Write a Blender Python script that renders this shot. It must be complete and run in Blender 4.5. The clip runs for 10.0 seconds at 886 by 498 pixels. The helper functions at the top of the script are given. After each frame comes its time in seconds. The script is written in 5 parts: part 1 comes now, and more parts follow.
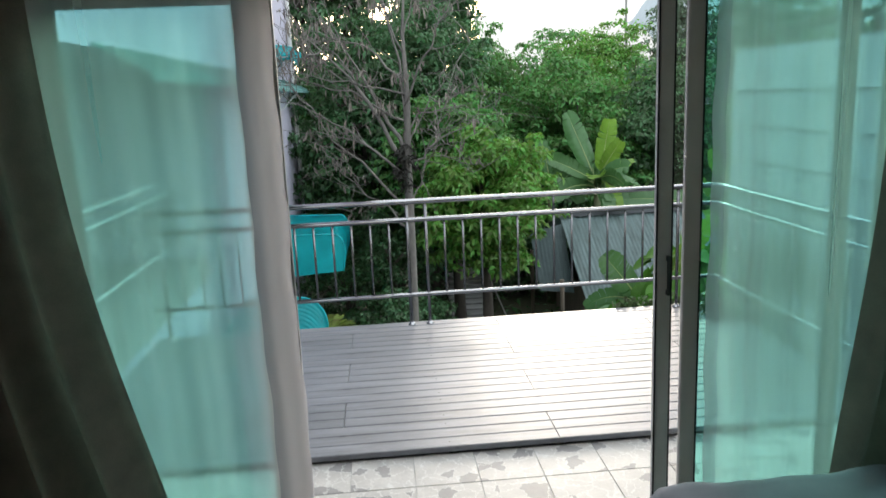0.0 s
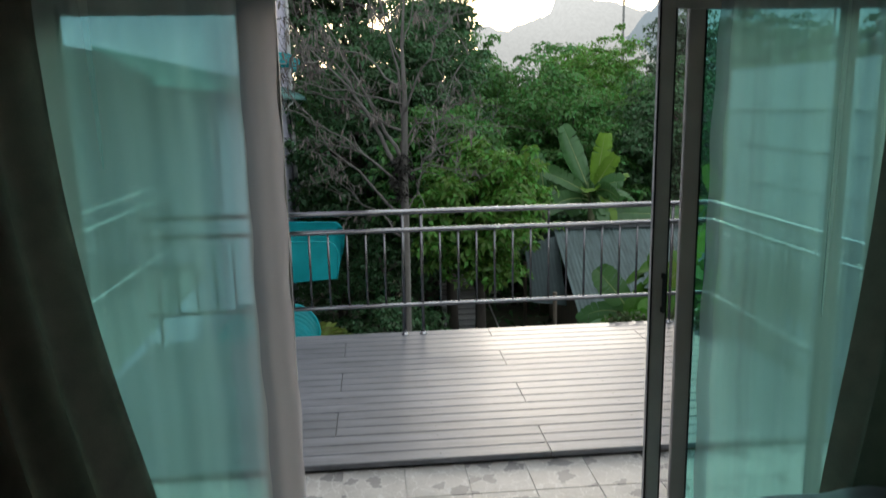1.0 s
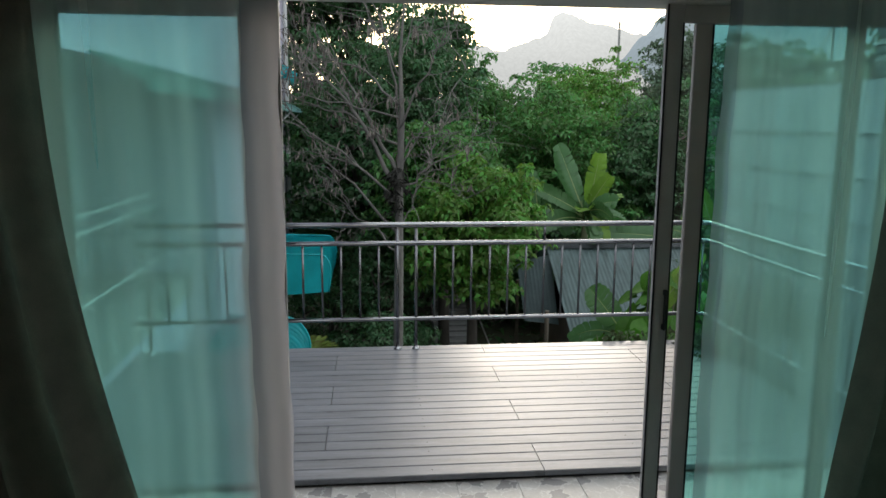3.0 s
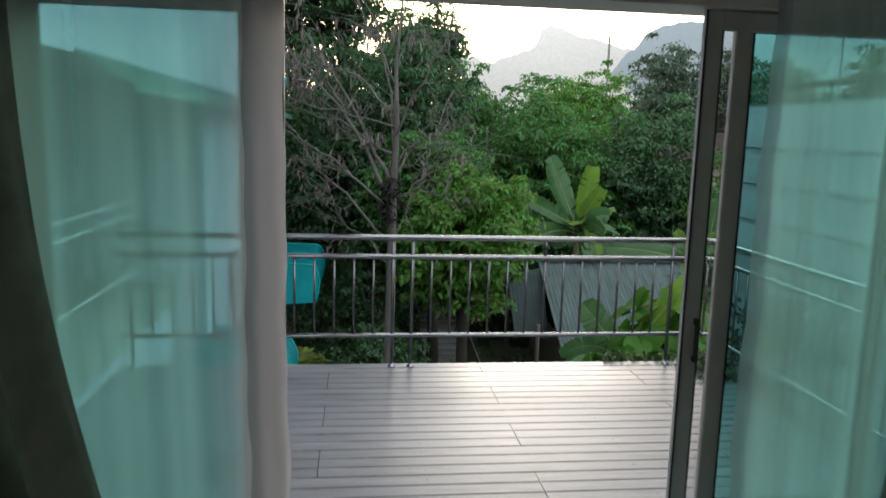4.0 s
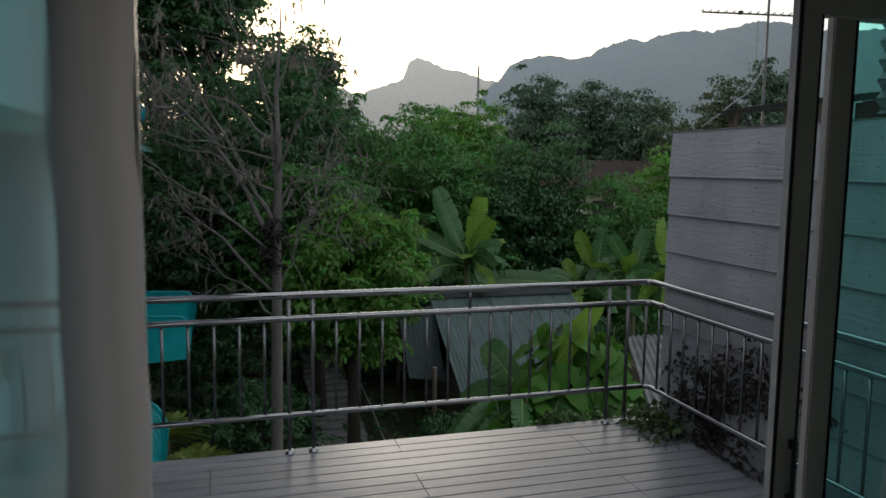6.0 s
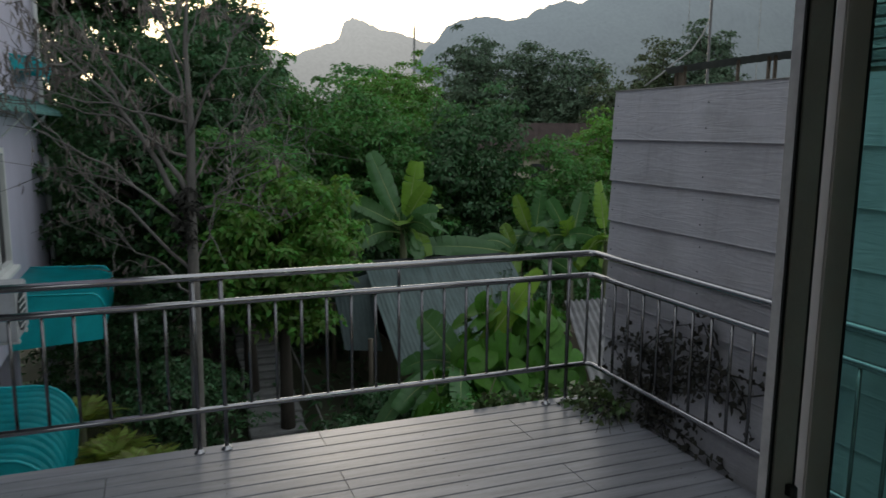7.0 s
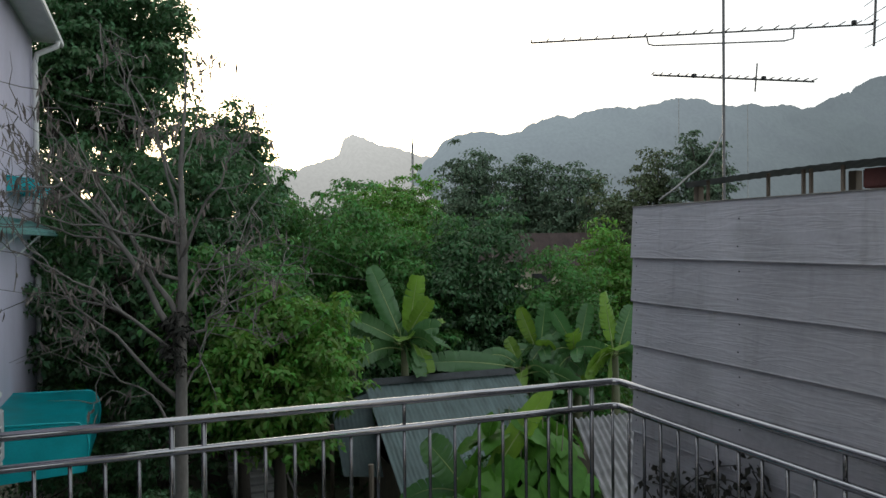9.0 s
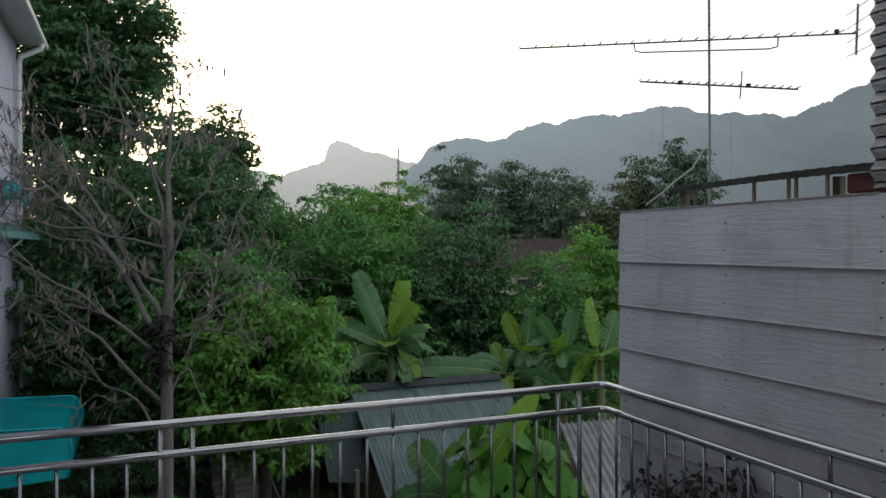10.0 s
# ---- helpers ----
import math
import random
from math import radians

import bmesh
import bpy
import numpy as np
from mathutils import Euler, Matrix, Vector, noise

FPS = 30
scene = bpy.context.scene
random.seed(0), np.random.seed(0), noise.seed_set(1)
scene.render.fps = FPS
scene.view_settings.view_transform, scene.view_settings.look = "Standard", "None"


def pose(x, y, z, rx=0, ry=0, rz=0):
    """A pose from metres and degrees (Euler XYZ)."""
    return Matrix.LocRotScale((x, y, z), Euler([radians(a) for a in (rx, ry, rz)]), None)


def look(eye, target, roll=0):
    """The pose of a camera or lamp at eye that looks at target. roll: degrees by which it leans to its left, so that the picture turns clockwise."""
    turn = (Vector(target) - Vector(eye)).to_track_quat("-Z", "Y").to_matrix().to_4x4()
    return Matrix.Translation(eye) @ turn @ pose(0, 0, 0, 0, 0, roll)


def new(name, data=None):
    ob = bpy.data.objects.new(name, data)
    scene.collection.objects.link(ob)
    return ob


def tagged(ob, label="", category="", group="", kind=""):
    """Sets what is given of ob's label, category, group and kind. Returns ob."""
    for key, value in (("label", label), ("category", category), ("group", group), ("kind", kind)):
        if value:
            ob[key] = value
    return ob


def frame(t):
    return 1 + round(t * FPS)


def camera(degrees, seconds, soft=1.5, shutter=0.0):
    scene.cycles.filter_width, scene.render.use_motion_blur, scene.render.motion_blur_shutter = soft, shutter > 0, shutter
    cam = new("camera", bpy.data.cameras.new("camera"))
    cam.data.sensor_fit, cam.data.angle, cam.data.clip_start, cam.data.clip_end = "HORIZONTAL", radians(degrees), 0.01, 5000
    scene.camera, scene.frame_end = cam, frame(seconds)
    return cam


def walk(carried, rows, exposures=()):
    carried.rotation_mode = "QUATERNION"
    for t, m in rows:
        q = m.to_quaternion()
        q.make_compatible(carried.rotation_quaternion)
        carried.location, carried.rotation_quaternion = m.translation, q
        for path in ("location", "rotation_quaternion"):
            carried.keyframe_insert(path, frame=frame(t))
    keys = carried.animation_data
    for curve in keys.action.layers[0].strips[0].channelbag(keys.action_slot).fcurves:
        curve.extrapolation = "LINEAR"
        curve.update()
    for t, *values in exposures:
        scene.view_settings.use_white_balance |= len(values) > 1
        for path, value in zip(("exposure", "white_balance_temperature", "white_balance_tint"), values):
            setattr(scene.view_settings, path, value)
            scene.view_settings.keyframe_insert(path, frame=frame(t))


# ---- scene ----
cam = camera(61.7, 10.0, shutter=0.5)

# the camera's way: seconds, place, turn
PATH = [
    (0, (-2.562, -5.466, 1.707), (-2.408, -3.514, 1.303), -2.5),
    (0.5, (-2.566, -5.485, 1.678), (-2.392, -3.54, 1.244), -1.8),
    (1, (-2.578, -5.477, 1.722), (-2.404, -3.521, 1.342), -1.1),
    (1.5, (-2.605, -5.467, 1.768), (-2.4385, -3.497, 1.464), -0.1),
    (2, (-2.611, -5.475, 1.76), (-2.429, -3.509, 1.444), -0.6),
    (2.5, (-2.597, -5.452, 1.708), (-2.413, -3.49, 1.371), -0.7),
    (3.8, (-2.644, -5.311, 1.689), (-2.418, -3.35, 1.366), 2.6),
    (4, (-2.665, -5.22, 1.693), (-2.429, -3.259, 1.384), 1.6),
    (4.5, (-2.669, -4.963, 1.716), (-2.445, -2.989, 1.485), 3.0),
    (5, (-2.693, -4.72, 1.695), (-2.315, -2.777, 1.408), 2.8),
    (5.5, (-2.793, -4.511, 1.718), (-2.224, -2.607, 1.488), 1.2),
    (5.7, (-2.788, -4.441, 1.705), (-2.238, -2.53, 1.494), 0.8),
    (6.8, (-2.56, -3.996, 1.712), (-1.877, -2.141, 1.406), 0.3),
    (7, (-2.544, -3.936, 1.708), (-1.828, -2.096, 1.39), 0.4),
    (7.5, (-2.498, -3.692, 1.71), (-1.637, -1.898, 1.51), -0.6),
    (7.8, (-2.5, -3.629, 1.715), (-1.605, -1.852, 1.511), -1.0),
    (8, (-2.489, -3.577, 1.742), (-1.697, -1.747, 1.588), 1.2),
    (8.5, (-2.459, -3.561, 1.751), (-1.729, -1.699, 1.713), -0.4),
    (9, (-2.458, -3.584, 1.767), (-1.731, -1.721, 1.742), -0.5),
    (9.5, (-2.482, -3.596, 1.742), (-1.763, -1.729, 1.73), -0.0),
    (10, (-2.483, -3.589, 1.754), (-1.719, -1.741, 1.745), -0.3),
]
# the clip's camera opens and closes a little on the way
EXPOSURE = [(0, 1.6), (0.25, 1.2), (0.5, 0.8), (1, 0.8), (2.5, 0.8), (3.8, 0.92), (4.5, 0.95), (5, 0.82), (5.5, 0.05), (5.7, -0.1), (7, 0.0), (7.5, 0.52), (7.8, 0.55), (8, 0.57), (8.5, 0.37), (10, 0.31)]
walk(cam, [(t, look(eye, target, roll)) for t, eye, target, roll in PATH], EXPOSURE)

# ---------------------------------------------------------------- light
SUN_AZ, SUN_EL = 9.0, 13.0          # degrees right of +y, and up
world = bpy.data.worlds.new("sky")
scene.world = world
world.use_nodes = True
wn = world.node_tree
wn.nodes.clear()
w_out = wn.nodes.new("ShaderNodeOutputWorld")
w_bg = wn.nodes.new("ShaderNodeBackground")
w_sky = wn.nodes.new("ShaderNodeTexSky")
w_sky.sky_type = "NISHITA"
w_sky.sun_disc = False
w_sky.sun_elevation, w_sky.sun_rotation = radians(SUN_EL), radians(SUN_AZ)
w_sky.air_density, w_sky.dust_density, w_sky.ozone_density = 1.0, 4.0, 1.0
w_mix = wn.nodes.new("ShaderNodeMixRGB")
w_mix.inputs[0].default_value = 0.55
w_mix.inputs[2].default_value = (10.5, 11.2, 11.6, 1)   # thin high cloud over the whole sky
wn.links.new(w_sky.outputs[0], w_mix.inputs[1])
wn.links.new(w_mix.outputs[0], w_bg.inputs[0])
w_bg.inputs[1].default_value = 0.12
wn.links.new(w_bg.outputs[0], w_out.inputs[0])

sun = new("sun", bpy.data.lights.new("sun", "SUN"))
sun.data.energy, sun.data.angle, sun.data.color = 0.5, radians(24), (1.0, 0.98, 0.95)
s_dir = Vector((math.sin(radians(SUN_AZ)) * math.cos(radians(SUN_EL)), math.cos(radians(SUN_AZ)) * math.cos(radians(SUN_EL)), math.sin(radians(SUN_EL))))
sun.matrix_world = look(s_dir * 50, (0, 0, 0))


# ---------------------------------------------------------------- materials
def mat(name, base, rough=0.6, metal=0.0, var=0.25, scale=6.0, fine=60.0, bump=0.15, dark=None, stretch=(1, 1, 1), spec=0.5, per="none", trans=0.0, coat=0.0):
    """A painted, stained or grown surface: two scales of noise in colour, roughness and relief."""
    m = bpy.data.materials.new(name)
    m.use_nodes = True
    nt = m.node_tree
    bsdf = nt.nodes["Principled BSDF"]
    out = nt.nodes["Material Output"]
    co = nt.nodes.new("ShaderNodeTexCoord")
    mp = nt.nodes.new("ShaderNodeMapping")
    mp.inputs["Scale"].default_value = stretch
    nt.links.new(co.outputs["Object"], mp.inputs[0])
    n1, n2 = nt.nodes.new("ShaderNodeTexNoise"), nt.nodes.new("ShaderNodeTexNoise")
    n1.inputs["Scale"].default_value, n1.inputs["Detail"].default_value = scale, 5
    n2.inputs["Scale"].default_value, n2.inputs["Detail"].default_value = fine, 3
    nt.links.new(mp.outputs[0], n1.inputs[0])
    nt.links.new(mp.outputs[0], n2.inputs[0])
    add = nt.nodes.new("ShaderNodeMath")
    add.operation = "MULTIPLY_ADD"
    nt.links.new(n2.outputs[0], add.inputs[0])
    add.inputs[1].default_value = 0.4
    nt.links.new(n1.outputs[0], add.inputs[2])
    ramp = nt.nodes.new("ShaderNodeValToRGB")
    lo = dark or tuple(c * (1 - var) for c in base)
    hi = tuple(min(1, c * (1 + var * 0.6)) for c in base)
    ramp.color_ramp.elements[0].position, ramp.color_ramp.elements[0].color = 0.45, (*lo, 1)
    ramp.color_ramp.elements[1].position, ramp.color_ramp.elements[1].color = 0.95, (*hi, 1)
    nt.links.new(add.outputs[0], ramp.inputs[0])
    colour = ramp.outputs[0]
    if per != "none":
        if per == "island":
            src = nt.nodes.new("ShaderNodeNewGeometry").outputs["Random Per Island"]
        else:
            src = nt.nodes.new("ShaderNodeObjectInfo").outputs["Random"]
        hsv = nt.nodes.new("ShaderNodeHueSaturation")
        for key, a, b in (("Hue", 0.47, 0.53) if per == "island" else ("Hue", 0.495, 0.505), ("Value", 0.6, 1.45) if per == "island" else ("Value", 0.88, 1.12)):
            mr = nt.nodes.new("ShaderNodeMapRange")
            mr.inputs[3].default_value, mr.inputs[4].default_value = a, b
            nt.links.new(src, mr.inputs[0])
            nt.links.new(mr.outputs[0], hsv.inputs[key])
        nt.links.new(colour, hsv.inputs["Color"])
        colour = hsv.outputs[0]
    nt.links.new(colour, bsdf.inputs["Base Color"])
    rr = nt.nodes.new("ShaderNodeMapRange")
    rr.inputs[3].default_value, rr.inputs[4].default_value = max(0.03, rough - 0.1), min(1, rough + 0.12)
    nt.links.new(n1.outputs[0], rr.inputs[0])
    nt.links.new(rr.outputs[0], bsdf.inputs["Roughness"])
    bsdf.inputs["Metallic"].default_value = metal
    bsdf.inputs["Specular IOR Level"].default_value = spec
    bsdf.inputs["Coat Weight"].default_value = coat
    if bump:
        bp = nt.nodes.new("ShaderNodeBump")
        bp.inputs["Strength"].default_value, bp.inputs["Distance"].default_value = bump, 0.01
        nt.links.new(add.outputs[0], bp.inputs["Height"])
        nt.links.new(bp.outputs[0], bsdf.inputs["Normal"])
    if trans:
        tr = nt.nodes.new("ShaderNodeBsdfTranslucent")
        nt.links.new(colour, tr.inputs[0])
        mx = nt.nodes.new("ShaderNodeMixShader")
        mx.inputs[0].default_value = trans
        nt.links.new(bsdf.outputs[0], mx.inputs[1])
        nt.links.new(tr.outputs[0], mx.inputs[2])
        nt.links.new(mx.outputs[0], out.inputs[0])
    return m


def glass_mat(name, tint, gloss=0.9, rough=0.02):
    m = bpy.data.materials.new(name)
    m.use_nodes = True
    nt = m.node_tree
    out = nt.nodes["Material Output"]
    nt.nodes.remove(nt.nodes["Principled BSDF"])
    tr, gl, mx, fr = (nt.nodes.new(k) for k in ("ShaderNodeBsdfTransparent", "ShaderNodeBsdfGlossy", "ShaderNodeMixShader", "ShaderNodeLayerWeight"))
    tr.inputs[0].default_value = (*tint, 1)
    gl.inputs[0].default_value = (gloss, gloss, gloss, 1)
    gl.inputs["Roughness"].default_value = rough
    fr.inputs[0].default_value = 0.5
    pw, sc = nt.nodes.new("ShaderNodeMath"), nt.nodes.new("ShaderNodeMath")
    pw.operation, sc.operation = "POWER", "MULTIPLY_ADD"
    pw.inputs[1].default_value = 5
    sc.inputs[1].default_value, sc.inputs[2].default_value = 0.9, 0.035
    nt.links.new(fr.outputs["Facing"], pw.inputs[0])
    nt.links.new(pw.outputs[0], sc.inputs[0])
    nt.links.new(sc.outputs[0], mx.inputs[0])
    nt.links.new(tr.outputs[0], mx.inputs[1])
    nt.links.new(gl.outputs[0], mx.inputs[2])
    nt.links.new(mx.outputs[0], out.inputs[0])
    return m


def sheer_mat(name, base, clear, vary=0.06):
    """Thin woven voile: part of the light goes straight through, the threads scatter the rest."""
    m = bpy.data.materials.new(name)
    m.use_nodes = True
    nt = m.node_tree
    out = nt.nodes["Material Output"]
    nt.nodes.remove(nt.nodes["Principled BSDF"])
    tp, tl, df, m1, m2 = (nt.nodes.new(k) for k in ("ShaderNodeBsdfTransparent", "ShaderNodeBsdfTranslucent", "ShaderNodeBsdfDiffuse", "ShaderNodeMixShader", "ShaderNodeMixShader"))
    co, nz, mr = nt.nodes.new("ShaderNodeTexCoord"), nt.nodes.new("ShaderNodeTexNoise"), nt.nodes.new("ShaderNodeMapRange")
    mp = nt.nodes.new("ShaderNodeMapping")
    mp.inputs["Scale"].default_value = (4.5, 4.5, 0.10)
    nt.links.new(co.outputs["Object"], mp.inputs[0])
    nt.links.new(mp.outputs[0], nz.inputs[0])
    nz.inputs["Scale"].default_value, nz.inputs["Detail"].default_value = 1.0, 2
    mr.inputs[1].default_value, mr.inputs[2].default_value = 0.25, 0.75
    mr.inputs[3].default_value, mr.inputs[4].default_value = 1 - clear - vary, 1 - clear + vary
    nt.links.new(nz.outputs[0], mr.inputs[0])
    tl.inputs[0].default_value = df.inputs[0].default_value = (*base, 1)
    m1.inputs[0].default_value = 0.15
    nt.links.new(tl.outputs[0], m1.inputs[1])
    nt.links.new(df.outputs[0], m1.inputs[2])
    nt.links.new(mr.outputs[0], m2.inputs[0])
    nt.links.new(tp.outputs[0], m2.inputs[1])
    nt.links.new(m1.outputs[0], m2.inputs[2])
    nt.links.new(m2.outputs[0], out.inputs[0])
    return m


def tile_mat():
    """Ceramic tile printed with crazy paving: pale cells, some grey, thin light joints."""
    m = mat("printed_tile", (0.5, 0.48, 0.45), 0.38, var=0.25, scale=5, fine=70, bump=0.05)
    nt = m.node_tree
    bsdf = nt.nodes["Principled BSDF"]
    was = bsdf.inputs["Base Color"].links[0].from_socket
    co = nt.nodes.new("ShaderNodeTexCoord")
    nz = nt.nodes.new("ShaderNodeTexNoise")
    nz.inputs["Scale"].default_value = 12
    geo = nt.nodes.new("ShaderNodeObjectInfo")
    off = nt.nodes.new("ShaderNodeVectorMath")
    off.operation = "MULTIPLY_ADD"
    nt.links.new(geo.outputs["Random"], off.inputs[0])
    off.inputs[1].default_value = (3, 5, 0)
    nt.links.new(co.outputs["Object"], off.inputs[2])
    warp = nt.nodes.new("ShaderNodeVectorMath")
    warp.operation = "MULTIPLY_ADD"
    nt.links.new(nz.outputs["Color"], warp.inputs[0])
    warp.inputs[1].default_value = (0.05, 0.05, 0)
    nt.links.new(off.outputs[0], warp.inputs[2])
    cell, edge = nt.nodes.new("ShaderNodeTexVoronoi"), nt.nodes.new("ShaderNodeTexVoronoi")
    edge.feature = "DISTANCE_TO_EDGE"
    for v in (cell, edge):
        v.inputs["Scale"].default_value = 11
        nt.links.new(warp.outputs[0], v.inputs["Vector"])
    sep = nt.nodes.new("ShaderNodeSeparateColor")
    nt.links.new(cell.outputs["Color"], sep.inputs[0])
    cr = nt.nodes.new("ShaderNodeValToRGB")
    cr.color_ramp.interpolation = "CONSTANT"
    cr.color_ramp.elements[0].color = (1, 1, 1, 1)
    cr.color_ramp.elements[1].position, cr.color_ramp.elements[1].color = 0.8, (0.55, 0.55, 0.57, 1)
    nt.links.new(sep.outputs[0], cr.inputs[0])
    mul = nt.nodes.new("ShaderNodeMixRGB")
    mul.blend_type, mul.inputs[0].default_value = "MULTIPLY", 1
    nt.links.new(was, mul.inputs[1])
    nt.links.new(cr.outputs[0], mul.inputs[2])
    er = nt.nodes.new("ShaderNodeMapRange")
    er.inputs[1].default_value, er.inputs[2].default_value, er.inputs[3].default_value, er.inputs[4].default_value = 0.012, 0.03, 0.7, 0.0
    nt.links.new(edge.outputs[0], er.inputs[0])
    fin = nt.nodes.new("ShaderNodeMixRGB")
    nt.links.new(er.outputs[0], fin.inputs[0])
    nt.links.new(mul.outputs[0], fin.inputs[1])
    fin.inputs[2].default_value = (0.66, 0.65, 0.62, 1)
    nt.links.new(fin.outputs[0], bsdf.inputs["Base Color"])
    return m


def siding_mat():
    """Grey-lilac paint over boards pressed with a wood grain."""
    m = mat("siding_paint", (0.362, 0.364, 0.395), 0.6, var=0.18, scale=2.2, fine=40, bump=0.0, per="object")
    nt = m.node_tree
    co, mp, wv, bp = (nt.nodes.new(k) for k in ("ShaderNodeTexCoord", "ShaderNodeMapping", "ShaderNodeTexNoise", "ShaderNodeBump"))
    inf = nt.nodes.new("ShaderNodeObjectInfo")
    off = nt.nodes.new("ShaderNodeVectorMath")
    off.operation = "MULTIPLY_ADD"
    nt.links.new(inf.outputs["Random"], off.inputs[0])
    off.inputs[1].default_value = (7, 13, 29)
    nt.links.new(co.outputs["Object"], off.inputs[2])
    mp.inputs["Scale"].default_value = (1, 1.3, 14)
    nt.links.new(off.outputs[0], mp.inputs[0])
    nt.links.new(mp.outputs[0], wv.inputs[0])
    wv.inputs["Scale"].default_value, wv.inputs["Detail"].default_value, wv.inputs["Distortion"].default_value = 1.6, 2, 1.2
    rings = nt.nodes.new("ShaderNodeMath")
    rings.operation = "MULTIPLY"
    rings.inputs[1].default_value = 22
    nt.links.new(wv.outputs[0], rings.inputs[0])
    sine = nt.nodes.new("ShaderNodeMath")
    sine.operation = "SINE"
    nt.links.new(rings.outputs[0], sine.inputs[0])
    bp.inputs["Strength"].default_value, bp.inputs["Distance"].default_value = 0.21, 0.003
    # old water marks: narrow upright streaks and broad grey blotches
    bsdf = nt.nodes["Principled BSDF"]
    was = bsdf.inputs["Base Color"].links[0].from_socket
    for scale, lo, hi, weak in (((1, 9, 1.4), 0.60, 0.74, 0.84), ((1, 2.2, 3.0), 0.56, 0.74, 0.80)):
        m2, n2, r2, mul = (nt.nodes.new(k) for k in ("ShaderNodeMapping", "ShaderNodeTexNoise", "ShaderNodeMapRange", "ShaderNodeMixRGB"))
        m2.inputs["Scale"].default_value = scale
        nt.links.new(off.outputs[0], m2.inputs[0])
        nt.links.new(m2.outputs[0], n2.inputs[0])
        n2.inputs["Scale"].default_value, n2.inputs["Detail"].default_value = 1.3, 5
        r2.inputs[1].default_value, r2.inputs[2].default_value, r2.inputs[3].default_value, r2.inputs[4].default_value = lo, hi, 0.0, 1.0
        nt.links.new(n2.outputs[0], r2.inputs[0])
        mul.blend_type = "MULTIPLY"
        mul.inputs[2].default_value = (weak, weak * 1.01, weak * 0.98, 1)
        nt.links.new(r2.outputs[0], mul.inputs[0])
        nt.links.new(was, mul.inputs[1])
        was = mul.outputs[0]
    nt.links.new(was, bsdf.inputs["Base Color"])
    nt.links.new(sine.outputs[0], bp.inputs["Height"])
    nt.links.new(bp.outputs[0], nt.nodes["Principled BSDF"].inputs["Normal"])
    return m


def painted_haze_mat(name, base, haze, amount):
    """Wooded limestone a kilometre off, with the pale haze before it painted on as emission."""
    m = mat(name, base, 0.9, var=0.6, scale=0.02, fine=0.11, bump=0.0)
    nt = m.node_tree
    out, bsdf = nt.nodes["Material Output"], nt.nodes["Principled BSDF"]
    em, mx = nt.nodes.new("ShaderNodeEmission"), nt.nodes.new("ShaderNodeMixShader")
    # emission stands in for air: stronger towards the low sun, weaker along the ridge
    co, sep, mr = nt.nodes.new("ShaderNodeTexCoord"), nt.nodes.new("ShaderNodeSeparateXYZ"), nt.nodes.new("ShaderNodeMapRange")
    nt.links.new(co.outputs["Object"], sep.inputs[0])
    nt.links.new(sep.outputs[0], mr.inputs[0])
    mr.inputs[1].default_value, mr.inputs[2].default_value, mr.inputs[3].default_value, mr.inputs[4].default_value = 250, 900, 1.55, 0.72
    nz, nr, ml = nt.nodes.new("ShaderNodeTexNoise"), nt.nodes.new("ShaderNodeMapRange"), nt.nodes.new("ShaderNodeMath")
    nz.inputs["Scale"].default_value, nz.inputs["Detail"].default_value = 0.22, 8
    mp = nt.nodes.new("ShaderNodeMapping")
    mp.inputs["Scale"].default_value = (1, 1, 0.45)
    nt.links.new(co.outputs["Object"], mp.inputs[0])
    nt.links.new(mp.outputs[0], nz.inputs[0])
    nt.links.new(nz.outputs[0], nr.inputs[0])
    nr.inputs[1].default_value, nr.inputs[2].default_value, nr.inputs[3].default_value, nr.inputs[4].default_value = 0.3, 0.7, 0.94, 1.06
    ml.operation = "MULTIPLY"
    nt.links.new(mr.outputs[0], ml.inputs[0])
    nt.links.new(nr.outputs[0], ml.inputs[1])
    # painted glow rises towards the crest, as if lit from behind
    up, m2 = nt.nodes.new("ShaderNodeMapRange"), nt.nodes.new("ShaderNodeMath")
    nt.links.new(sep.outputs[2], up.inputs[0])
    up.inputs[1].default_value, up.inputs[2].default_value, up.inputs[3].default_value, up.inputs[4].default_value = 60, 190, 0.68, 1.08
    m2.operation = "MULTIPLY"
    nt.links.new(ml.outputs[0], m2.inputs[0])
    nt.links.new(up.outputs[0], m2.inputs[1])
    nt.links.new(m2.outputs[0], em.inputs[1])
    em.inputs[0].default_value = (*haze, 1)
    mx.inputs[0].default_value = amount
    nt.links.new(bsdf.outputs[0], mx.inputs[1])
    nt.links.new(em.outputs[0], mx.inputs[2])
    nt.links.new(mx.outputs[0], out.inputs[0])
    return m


M_STEEL = mat("polished_steel", (0.37, 0.37, 0.38), 0.08, 1.0, var=0.12, scale=9, fine=120, bump=0.02)
# steel of the uprights, darkened in place of the dark surroundings they reflect
M_STEEL_DARKENED = mat("darkened_steel", (0.20, 0.20, 0.205), 0.2, 1.0, var=0.15, scale=9, fine=120, bump=0.02)
M_DECK = mat("composite_deck", (0.198, 0.206, 0.230), 0.31, var=0.4, scale=3.5, fine=45, bump=0.06, stretch=(0.6, 5, 1), per="object", spec=0.4)
M_TILE = tile_mat()
M_GROUT = mat("grout", (0.5, 0.49, 0.46), 0.8, var=0.4, scale=8)
M_CONC = mat("stained_concrete", (0.28, 0.275, 0.26), 0.85, var=0.5, scale=2.5, fine=40, bump=0.3)
M_SIDING = siding_mat()
M_FRAME = mat("door_aluminium", (0.74, 0.73, 0.715), 0.42, 0.0, var=0.1, scale=7, fine=140, bump=0.02)
